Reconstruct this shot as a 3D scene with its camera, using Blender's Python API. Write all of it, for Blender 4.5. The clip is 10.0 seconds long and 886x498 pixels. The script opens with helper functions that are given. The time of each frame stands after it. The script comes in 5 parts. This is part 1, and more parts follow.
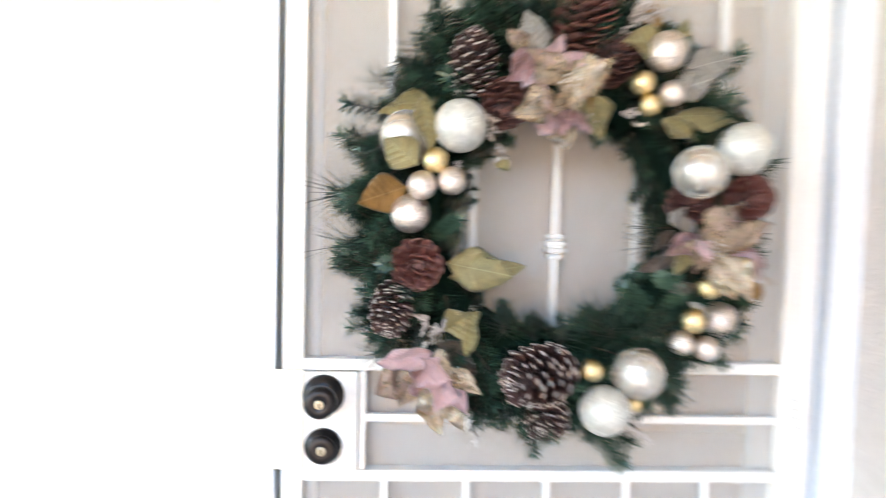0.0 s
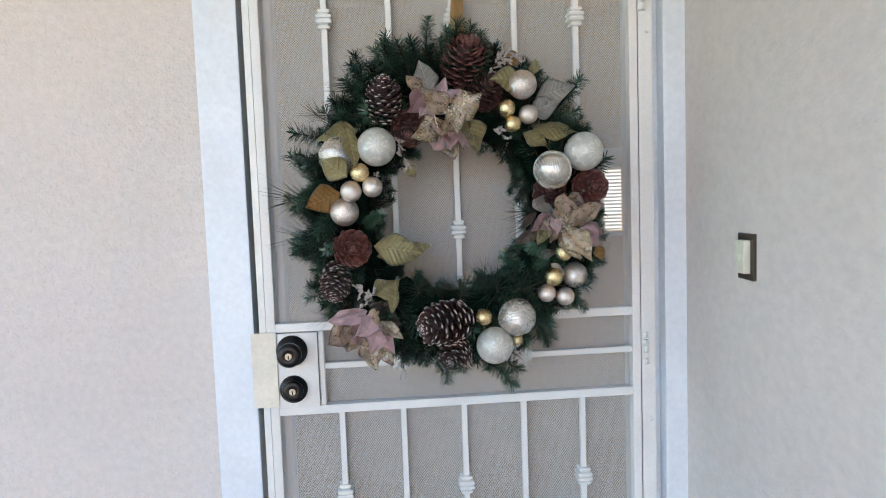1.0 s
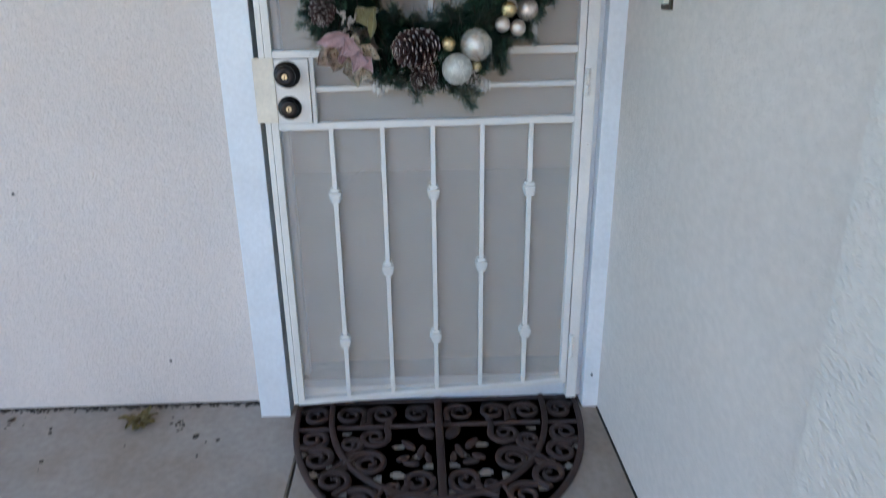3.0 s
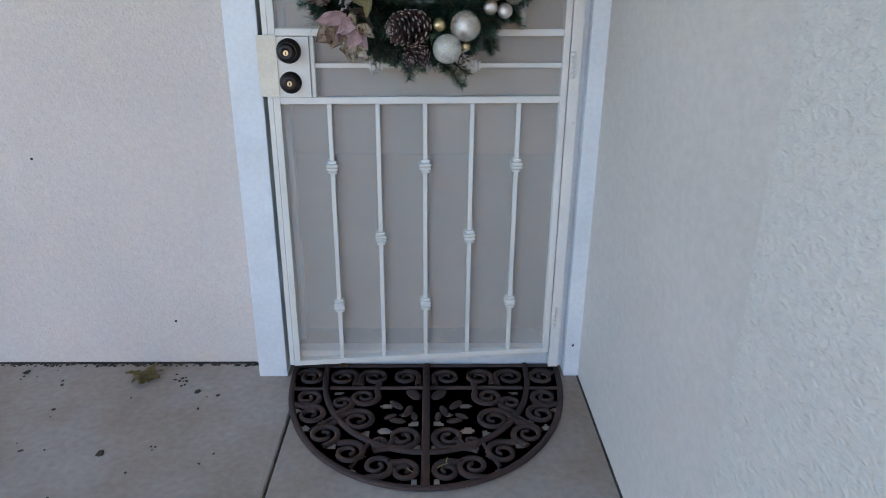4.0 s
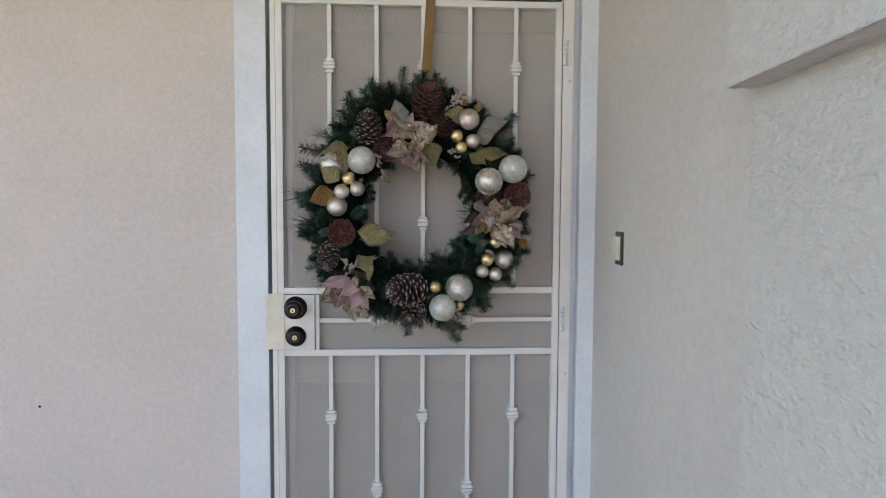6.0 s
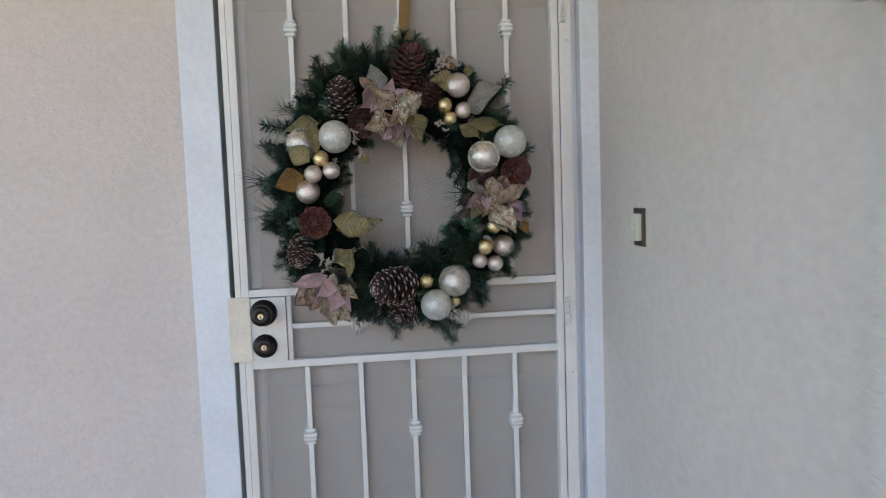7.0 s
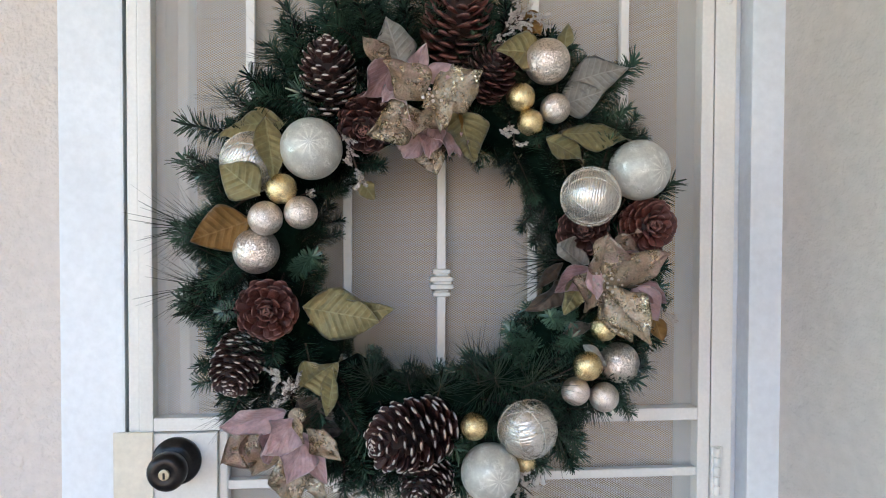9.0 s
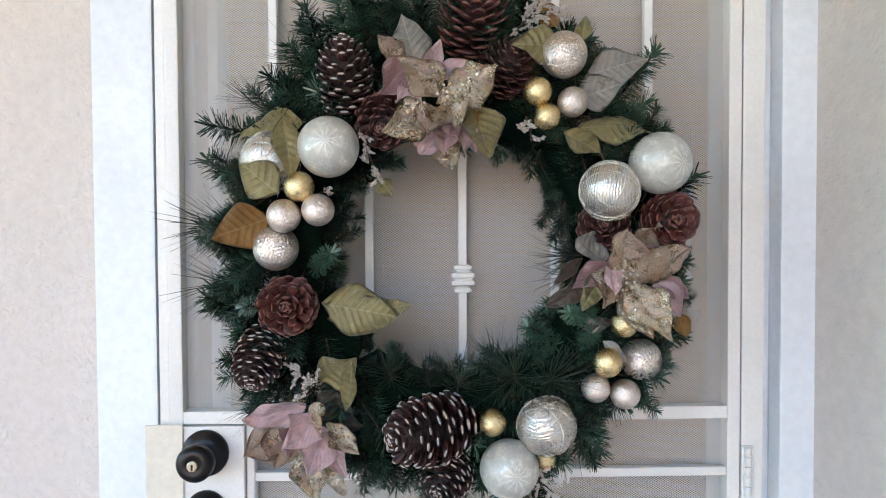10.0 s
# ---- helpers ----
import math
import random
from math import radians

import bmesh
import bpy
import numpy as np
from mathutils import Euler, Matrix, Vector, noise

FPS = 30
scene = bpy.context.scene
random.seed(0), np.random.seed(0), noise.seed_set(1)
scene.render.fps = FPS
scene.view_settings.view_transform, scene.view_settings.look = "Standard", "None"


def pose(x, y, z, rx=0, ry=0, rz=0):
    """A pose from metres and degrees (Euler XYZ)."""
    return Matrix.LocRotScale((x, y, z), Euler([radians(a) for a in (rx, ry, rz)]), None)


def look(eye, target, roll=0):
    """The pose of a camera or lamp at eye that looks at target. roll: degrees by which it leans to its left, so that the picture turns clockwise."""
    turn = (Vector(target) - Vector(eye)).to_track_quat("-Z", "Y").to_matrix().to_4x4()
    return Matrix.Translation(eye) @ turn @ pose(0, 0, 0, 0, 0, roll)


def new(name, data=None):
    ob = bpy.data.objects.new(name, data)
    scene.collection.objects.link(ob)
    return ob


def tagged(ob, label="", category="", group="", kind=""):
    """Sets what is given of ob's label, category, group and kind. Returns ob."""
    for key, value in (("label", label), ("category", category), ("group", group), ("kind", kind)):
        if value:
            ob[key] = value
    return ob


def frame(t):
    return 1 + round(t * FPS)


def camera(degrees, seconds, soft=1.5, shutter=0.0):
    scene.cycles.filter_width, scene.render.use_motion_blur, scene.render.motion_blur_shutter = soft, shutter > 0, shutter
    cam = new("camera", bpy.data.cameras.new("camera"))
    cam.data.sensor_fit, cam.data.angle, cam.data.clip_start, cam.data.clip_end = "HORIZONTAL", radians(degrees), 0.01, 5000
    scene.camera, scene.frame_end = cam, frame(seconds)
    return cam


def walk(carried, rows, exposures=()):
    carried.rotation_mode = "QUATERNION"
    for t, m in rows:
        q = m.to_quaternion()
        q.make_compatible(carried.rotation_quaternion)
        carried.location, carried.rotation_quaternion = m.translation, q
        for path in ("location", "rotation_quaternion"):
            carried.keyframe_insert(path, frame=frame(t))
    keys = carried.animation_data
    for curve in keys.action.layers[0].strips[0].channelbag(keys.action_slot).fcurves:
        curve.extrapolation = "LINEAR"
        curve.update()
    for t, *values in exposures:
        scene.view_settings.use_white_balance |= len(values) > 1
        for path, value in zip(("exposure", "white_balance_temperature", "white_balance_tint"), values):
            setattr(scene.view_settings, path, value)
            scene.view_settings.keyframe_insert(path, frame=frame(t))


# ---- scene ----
# ---- camera ----
cam = camera(65.7, 10.0, 0.95, 0.5)
PATH = [
    (0, (-0.174, -1.155, 1.355), (-0.188, 0.842, 1.241), 1.4),
    (0.2, (-0.181, -1.288, 1.337), (-0.034, 0.705, 1.266), -0.0),
    (0.3, (-0.175, -1.346, 1.34), (-0.023, 0.644, 1.212), -0.5),
    (0.5, (-0.143, -1.437, 1.354), (0.022, 0.55, 1.207), -0.9),
    (1, (-0.078, -1.532, 1.374), (-0.02, 0.461, 1.219), -2.0),
    (1.5, (-0.023, -1.565, 1.366), (-0.011, 0.431, 1.221), -0.9),
    (2, (-0.006, -1.591, 1.359), (0.031, 0.406, 1.255), -0.9),
    (2.3, (-0.016, -1.632, 1.353), (-0.046, 0.354, 1.127), 1.0),
    (2.5, (-0.012, -1.697, 1.319), (-0.088, 0.266, 0.942), 0.4),
    (2.7, (-0.038, -1.768, 1.282), (-0.038, 0.178, 0.819), -0.0),
    (3, (-0.041, -1.872, 1.246), (0.026, -0.001, 0.543), -0.7),
    (3.2, (-0.055, -1.916, 1.23), (0.012, -0.053, 0.508), -0.0),
    (4.3, (0.05, -2.014, 1.237), (0.082, -0.154, 0.504), 0.4),
    (4.5, (0.061, -2.023, 1.215), (0.098, -0.159, 0.49), 0.4),
    (4.7, (0.066, -2.033, 1.216), (0.08, -0.157, 0.522), 0.3),
    (5, (0.068, -2.041, 1.228), (0.1, -0.089, 0.795), 0.8),
    (5.2, (0.069, -2.029, 1.319), (0.107, -0.046, 1.063), 0.6),
    (5.5, (0.062, -2.057, 1.355), (0.098, -0.062, 1.225), 0.8),
    (5.7, (0.063, -2.061, 1.355), (0.085, -0.065, 1.23), 0.7),
    (6.8, (-0.022, -1.886, 1.329), (0.04, 0.109, 1.201), -1.7),
    (7, (-0.029, -1.794, 1.33), (0.105, 0.195, 1.174), -2.0),
    (7.2, (-0.034, -1.674, 1.337), (0.081, 0.317, 1.188), -1.4),
    (7.5, (-0.039, -1.485, 1.347), (-0.01, 0.513, 1.275), 0.2),
    (7.8, (-0.021, -1.337, 1.346), (-0.077, 0.656, 1.184), 0.4),
    (8, (-0.011, -1.256, 1.345), (-0.031, 0.74, 1.234), 0.4),
    (8.5, (-0.052, -1.09, 1.36), (0.052, 0.905, 1.272), -1.1),
    (9, (-0.028, -1.027, 1.372), (0.035, 0.971, 1.324), 0.2),
    (9.5, (-0.004, -1.017, 1.371), (-0.013, 0.982, 1.311), 0.0),
    (10, (0.009, -1.028, 1.37), (-0.064, 0.97, 1.315), -0.3),
]
EXPOSURES = [(0.0, 3.93, 6450, 8), (0.2, 3.53, 6350, 7), (0.5, 3.2, 6050, 5), (0.8, 3.0, 6000, 5), (2.0, 2.76, 5950, 4), (3.0, 2.5, 5650, 2),
             (4.5, 2.36, 5850, 4), (5.5, 2.37, 6250, 6), (7.0, 2.36, 6050, 6), (8.0, 2.56, 6150, 6), (9.0, 2.96, 6150, 6), (10.0, 3.16, 6050, 6)]
walk(cam, [(t, look(eye, target, roll)) for t, eye, target, roll in PATH], EXPOSURES)

# ---- world and sun ----
SUN_ELEVATION, SUN_AZIMUTH = 48.0, 20.0
world = bpy.data.worlds.new("sky")
scene.world = world
world.use_nodes = True
sky = world.node_tree.nodes.new("ShaderNodeTexSky")
sky.sky_type = "NISHITA"
sky.sun_disc = False
sky.sun_elevation, sky.sun_rotation = radians(SUN_ELEVATION), radians(SUN_AZIMUTH)
sky.dust_density = 1.5
background = world.node_tree.nodes["Background"]
background.inputs["Strength"].default_value = 0.13
world.node_tree.links.new(sky.outputs["Color"], background.inputs["Color"])
sun = new("sun", bpy.data.lights.new("sun", "SUN"))
sun.data.energy, sun.data.angle, sun.data.color = 4.0, radians(0.5), (1.0, 0.95, 0.87)
# the sun stands behind the house, so the porch lies in open shade
e, a = radians(SUN_ELEVATION), radians(SUN_AZIMUTH)
to_sun = Vector((math.sin(a) * math.cos(e), math.cos(a) * math.cos(e), math.sin(e)))
sun.matrix_world = look(to_sun * 20, (0, 0, 0))


# ---- materials ----
def material(name, colour, rough=0.6, metal=0.0, vary=0.12, scale=8.0, fine=120.0, bump=0.15, bump_scale=150.0, depth=0.002,
             second=None, island=0.0, sheen=0.0, spec=0.5, stretch=None):
    """Base colour broken up at two scales, with a fine relief."""
    m = bpy.data.materials.new(name)
    m.use_nodes = True
    nt = m.node_tree
    n, l = nt.nodes, nt.links
    b = n["Principled BSDF"]
    b.inputs["Roughness"].default_value = rough
    b.inputs["Metallic"].default_value = metal
    b.inputs["Specular IOR Level"].default_value = spec
    if sheen:
        b.inputs["Sheen Weight"].default_value = sheen
    co = n.new("ShaderNodeTexCoord")
    at = co.outputs["Object"]
    if stretch:
        mp = n.new("ShaderNodeMapping")
        mp.inputs["Scale"].default_value = stretch
        l.new(at, mp.inputs["Vector"])
        at = mp.outputs["Vector"]
    big, small = n.new("ShaderNodeTexNoise"), n.new("ShaderNodeTexNoise")
    big.inputs["Scale"].default_value, big.inputs["Detail"].default_value = scale, 5
    small.inputs["Scale"].default_value, small.inputs["Detail"].default_value = fine, 3
    l.new(at, big.inputs["Vector"])
    l.new(at, small.inputs["Vector"])
    mix = n.new("ShaderNodeMix")
    mix.data_type = "RGBA"
    mix.inputs["A"].default_value = (*colour, 1)
    other = second or tuple(c * (1 - 2.2 * vary) for c in colour)
    mix.inputs["B"].default_value = (*other, 1)
    ramp = n.new("ShaderNodeMapRange")
    ramp.inputs["From Min"].default_value, ramp.inputs["From Max"].default_value = 0.38, 0.66
    l.new(big.outputs["Fac"], ramp.inputs["Value"])
    l.new(ramp.outputs["Result"], mix.inputs["Factor"])
    hsv = n.new("ShaderNodeHueSaturation")
    l.new(mix.outputs["Result"], hsv.inputs["Color"])
    span = n.new("ShaderNodeMapRange")
    span.inputs["From Min"].default_value, span.inputs["From Max"].default_value = 0.3, 0.7
    span.inputs["To Min"].default_value, span.inputs["To Max"].default_value = 1 - vary, 1 + vary
    l.new(small.outputs["Fac"], span.inputs["Value"])
    value = span.outputs["Result"]
    if island:
        geo, info = n.new("ShaderNodeNewGeometry"), n.new("ShaderNodeObjectInfo")
        add = n.new("ShaderNodeMath")
        add.operation = "ADD"
        l.new(geo.outputs["Random Per Island"], add.inputs[0])
        l.new(info.outputs["Random"], add.inputs[1])
        half = n.new("ShaderNodeMapRange")
        half.inputs["From Max"].default_value = 2
        half.inputs["To Min"].default_value, half.inputs["To Max"].default_value = 1 - island, 1 + island
        l.new(add.outputs["Value"], half.inputs["Value"])
        times = n.new("ShaderNodeMath")
        times.operation = "MULTIPLY"
        l.new(half.outputs["Result"], times.inputs[0])
        l.new(value, times.inputs[1])
        value = times.outputs["Value"]
    l.new(value, hsv.inputs["Value"])
    l.new(hsv.outputs["Color"], b.inputs["Base Color"])
    if bump:
        rel = n.new("ShaderNodeTexNoise")
        rel.inputs["Scale"].default_value, rel.inputs["Detail"].default_value = bump_scale, 4
        l.new(at, rel.inputs["Vector"])
        bp = n.new("ShaderNodeBump")
        bp.inputs["Strength"].default_value, bp.inputs["Distance"].default_value = bump, depth
        l.new(rel.outputs["Fac"], bp.inputs["Height"])
        l.new(bp.outputs["Normal"], b.inputs["Normal"])
    return m


def add_voronoi_relief(m, scale, strength, depth, kind="F1", stretch=(1, 1, 1)):
    """A second, coarser relief laid over the fine one."""
    n, l = m.node_tree.nodes, m.node_tree.links
    b = n["Principled BSDF"]
    vo = n.new("ShaderNodeTexVoronoi")
    vo.inputs["Scale"].default_value = scale
    vo.feature = kind
    co, mp = n.new("ShaderNodeTexCoord"), n.new("ShaderNodeMapping")
    mp.inputs["Scale"].default_value = stretch
    l.new(co.outputs["Object"], mp.inputs["Vector"])
    warp = n.new("ShaderNodeTexNoise")
    warp.inputs["Scale"].default_value = scale * 0.7
    mixv = n.new("ShaderNodeVectorMath")
    mixv.operation = "MULTIPLY_ADD"
    mixv.inputs[1].default_value = (1.4 / scale,) * 3
    l.new(warp.outputs["Color"], mixv.inputs[0])
    l.new(mp.outputs["Vector"], warp.inputs["Vector"])
    l.new(mp.outputs["Vector"], mixv.inputs[2])
    l.new(mixv.outputs["Vector"], vo.inputs["Vector"])
    bp = n.new("ShaderNodeBump")
    bp.inputs["Strength"].default_value, bp.inputs["Distance"].default_value = strength, depth
    l.new(vo.outputs["Distance"], bp.inputs["Height"])
    old = b.inputs["Normal"].links[0].from_node if b.inputs["Normal"].links else None
    if old:
        l.new(old.outputs["Normal"], bp.inputs["Normal"])
    l.new(bp.outputs["Normal"], b.inputs["Normal"])
    return m


STUCCO = add_voronoi_relief(material("painted stucco", (0.70, 0.625, 0.575), 0.88, vary=0.045, scale=1.3, fine=60, bump=0.85, bump_scale=150, depth=0.0040), 95, 0.45, 0.0038)
STUCCO_ROUGH = add_voronoi_relief(material("coarse stucco", (0.70, 0.64, 0.59), 0.88, vary=0.045, scale=1.5, fine=70, bump=0.9, bump_scale=150, depth=0.0042, stretch=(1, 0.6, 1)), 100, 0.55, 0.004, stretch=(1, 0.6, 1))
STUCCO_SIDE = add_voronoi_relief(material("trowelled stucco", (0.70, 0.625, 0.575), 0.88, vary=0.045, scale=1.3, fine=60, bump=0.7, bump_scale=150, depth=0.0032, stretch=(1, 0.7, 1)), 110, 0.35, 0.0028, stretch=(1, 0.7, 1))
CASING = material("white casing paint", (0.77, 0.795, 0.83), 0.5, vary=0.04, scale=5, fine=90, bump=0.4, bump_scale=45, depth=0.003)
METAL_PAINT = material("white enamel on steel", (0.80, 0.78, 0.74), 0.38, vary=0.035, scale=9, fine=200, bump=0.12, bump_scale=220, depth=0.0008)
YELLOWED = material("yellowed enamel", (0.80, 0.74, 0.62), 0.42, vary=0.05, scale=14, fine=120, bump=0.1)
BRONZE = material("oil rubbed bronze", (0.028, 0.024, 0.024), 0.33, 0.6, vary=0.2, scale=30, fine=300, bump=0.08)
BRASS = material("keyhole nickel", (0.62, 0.56, 0.42), 0.3, 1.0, vary=0.1, bump=0.05)
DARK = material("dark slot", (0.01, 0.01, 0.01), 0.7, bump=0)
CONCRETE = material("porch concrete", (0.37, 0.325, 0.29), 0.85, vary=0.10, scale=2.6, fine=45, bump=0.4, bump_scale=150, depth=0.0018, second=(0.29, 0.225, 0.175))
SOIL_AND_SHADE = material("dirt and foot shade", (0.05, 0.038, 0.028), 0.95, vary=0.25, island=0.4)
RUBBER = material("brown rubber", (0.050, 0.028, 0.024), 0.62, spec=0.4, vary=0.18, scale=9, fine=150, bump=0.3, bump_scale=300, depth=0.001, second=(0.042, 0.024, 0.020))
RUBBER_DARK = material("dark rubber backing", (0.050, 0.031, 0.026), 0.85, spec=0.2, vary=0.2, bump=0.3)
NEEDLE = material("pine needle plastic", (0.052, 0.094, 0.062), 0.24, spec=0.65, vary=0.2, scale=12, fine=60, bump=0, second=(0.018, 0.042, 0.031), island=0.85)
CORE_SHADE = material("near-black shade filler", (0.008, 0.018, 0.012), 1.0, vary=0.3, bump=0, spec=0.0)
NEEDLE_LONG = material("long needle plastic", (0.013, 0.030, 0.018), 0.6, spec=0.25, vary=0.2, scale=12, fine=60, bump=0, second=(0.03, 0.03, 0.02), island=0.4)
TWIG = material("brown wire twig", (0.06, 0.035, 0.022), 0.8, vary=0.2)
CONE = material("pinecone scale", (0.062, 0.022, 0.019), 0.38, vary=0.22, scale=40, fine=250, bump=0.4, bump_scale=300, island=0.35)
CONE_RED = material("reddish pinecone scale", (0.125, 0.036, 0.028), 0.38, vary=0.22, scale=40, fine=250, bump=0.4, bump_scale=300, island=0.35)
CONE_TIP = material("pale pinecone tip", (0.58, 0.51, 0.46), 0.5, vary=0.2, scale=60, fine=300, bump=0.3, island=0.25)
CONE_RIM_LIGHT = material("pinecone rim highlight", (0.24, 0.11, 0.09), 0.36, vary=0.2, scale=60, fine=300, bump=0.3, island=0.25)
CONE_CORE = material("pinecone core", (0.03, 0.014, 0.011), 0.8, vary=0.2)
FROST = material("frosted white glass ball", (0.46, 0.445, 0.40), 0.30, 0.1, vary=0.07, scale=3, fine=14, bump=0.35, bump_scale=16, depth=0.0012, second=(0.55, 0.543, 0.485))
SILVER = material("silver leaf ball", (0.74, 0.69, 0.63), 0.27, 0.85, vary=0.10, scale=3, fine=16, bump=0.55, bump_scale=9, depth=0.002, stretch=(1, 1, 2.6))


def add_wave_relief(m, scale, distortion, strength, depth):
    n, l = m.node_tree.nodes, m.node_tree.links
    b = n["Principled BSDF"]
    wave = n.new("ShaderNodeTexWave")
    wave.inputs["Scale"].default_value, wave.inputs["Distortion"].default_value, wave.inputs["Detail Scale"].default_value = scale, distortion, 0.6
    co = n.new("ShaderNodeTexCoord")
    l.new(co.outputs["Object"], wave.inputs["Vector"])
    bp = n.new("ShaderNodeBump")
    bp.inputs["Strength"].default_value, bp.inputs["Distance"].default_value = strength, depth
    l.new(wave.outputs["Fac"], bp.inputs["Height"])
    l.new(b.inputs["Normal"].links[0].from_node.outputs["Normal"], bp.inputs["Normal"])
    l.new(bp.outputs["Normal"], b.inputs["Normal"])
    return m


add_wave_relief(SILVER, 3.6, 4.5, 0.30, 0.0016)
CORD = material("silver cord", (0.85, 0.82, 0.74), 0.25, 0.9, vary=0.15, fine=400, bump=0.4, bump_scale=500)
GOLD = material("gold glitter ball", (0.74, 0.58, 0.32), 0.24, 1.0, vary=0.15, scale=4, fine=30, bump=0.6, bump_scale=30, depth=0.0008)
CHAMPAGNE = material("champagne glitter ball", (0.70, 0.60, 0.53), 0.30, 0.9, vary=0.16, scale=4, fine=38, bump=0.6, bump_scale=36, depth=0.0007)
LEAF_GOLD = material("green gold fabric leaf", (0.36, 0.30, 0.13), 0.42, 0.2, vary=0.15, scale=18, fine=180, bump=0.3, bump_scale=220, second=(0.25, 0.215, 0.10), island=0.1, sheen=0.3)
LEAF_BROWN = material("amber fabric leaf", (0.36, 0.19, 0.045), 0.5, 0.1, vary=0.15, scale=18, fine=180, bump=0.3, bump_scale=220, sheen=0.3)
LEAF_SILVER = material("pale silver fabric leaf", (0.42, 0.39, 0.34), 0.5, 0.15, vary=0.12, scale=16, fine=220, bump=0.3, bump_scale=260, sheen=0.3)
LEAF_DARK = material("taupe fabric leaf", (0.12, 0.082, 0.058), 0.5, 0.1, vary=0.15, scale=18, fine=200, bump=0.3, sheen=0.3)
PETAL = material("dusty pink velvet petal", (0.70, 0.50, 0.51), 0.7, vary=0.12, scale=22, fine=240, bump=0.3, bump_scale=300, second=(0.60, 0.40, 0.405), sheen=0.5)
PETAL_DEEP = material("deep rose velvet petal", (0.46, 0.28, 0.28), 0.7, vary=0.14, scale=22, fine=240, bump=0.3, bump_scale=300, second=(0.36, 0.20, 0.20), sheen=0.5)
GLITTER_DULL = material("worn glitter petal", (0.50, 0.38, 0.25), 0.26, 0.1, vary=0.2, scale=25, fine=420, bump=0.8, bump_scale=480, depth=0.003, second=(0.50, 0.34, 0.31))
GLITTER = material("champagne glitter petal", (0.52, 0.40, 0.25), 0.20, 0.2, vary=0.2, scale=35, fine=420, bump=0.7, bump_scale=480, depth=0.002, second=(0.58, 0.43, 0.35))
BERRY = material("silver glitter berry", (0.62, 0.54, 0.48), 0.45, 0.5, vary=0.3, fine=700, bump=0.7, bump_scale=800, island=0.3)
STRAP = material("gold satin ribbon", (0.66, 0.46, 0.22), 0.42, 0.15, vary=0.08, scale=20, fine=400, bump=0.2, bump_scale=500)
ROOM = material("beige room wall", (0.56, 0.37, 0.16), 0.9, vary=0.04, scale=2)
ROOM_FLOOR = material("pale room floor", (0.42, 0.29, 0.15), 0.8, vary=0.1, scale=4)
BELL_PLATE = material("bronze bell plate", (0.10, 0.075, 0.05), 0.4, 0.7, vary=0.15)
BELL_BUTTON = material("ivory bell button", (0.72, 0.68, 0.55), 0.45, vary=0.04)
DRY_LEAF = material("dry weed leaf", (0.29, 0.21, 0.085), 0.8, vary=0.2, scale=40, second=(0.19, 0.16, 0.06))
FALLEN = material("dry brown leaf", (0.30, 0.16, 0.07), 0.75, vary=0.2, scale=40)
GRASS = material("lawn", (0.07, 0.10, 0.035), 0.9, vary=0.25, scale=3, fine=80, bump=0.6, bump_scale=90, depth=0.02)
WARM_BOUNCE = material("tan bounce wall", (0.40, 0.275, 0.16), 0.9, vary=0.05, scale=1.5)
CEILING_BOUNCE = material("warm ceiling bounce paint", (0.84, 0.68, 0.49), 0.7, vary=0.04, scale=3)


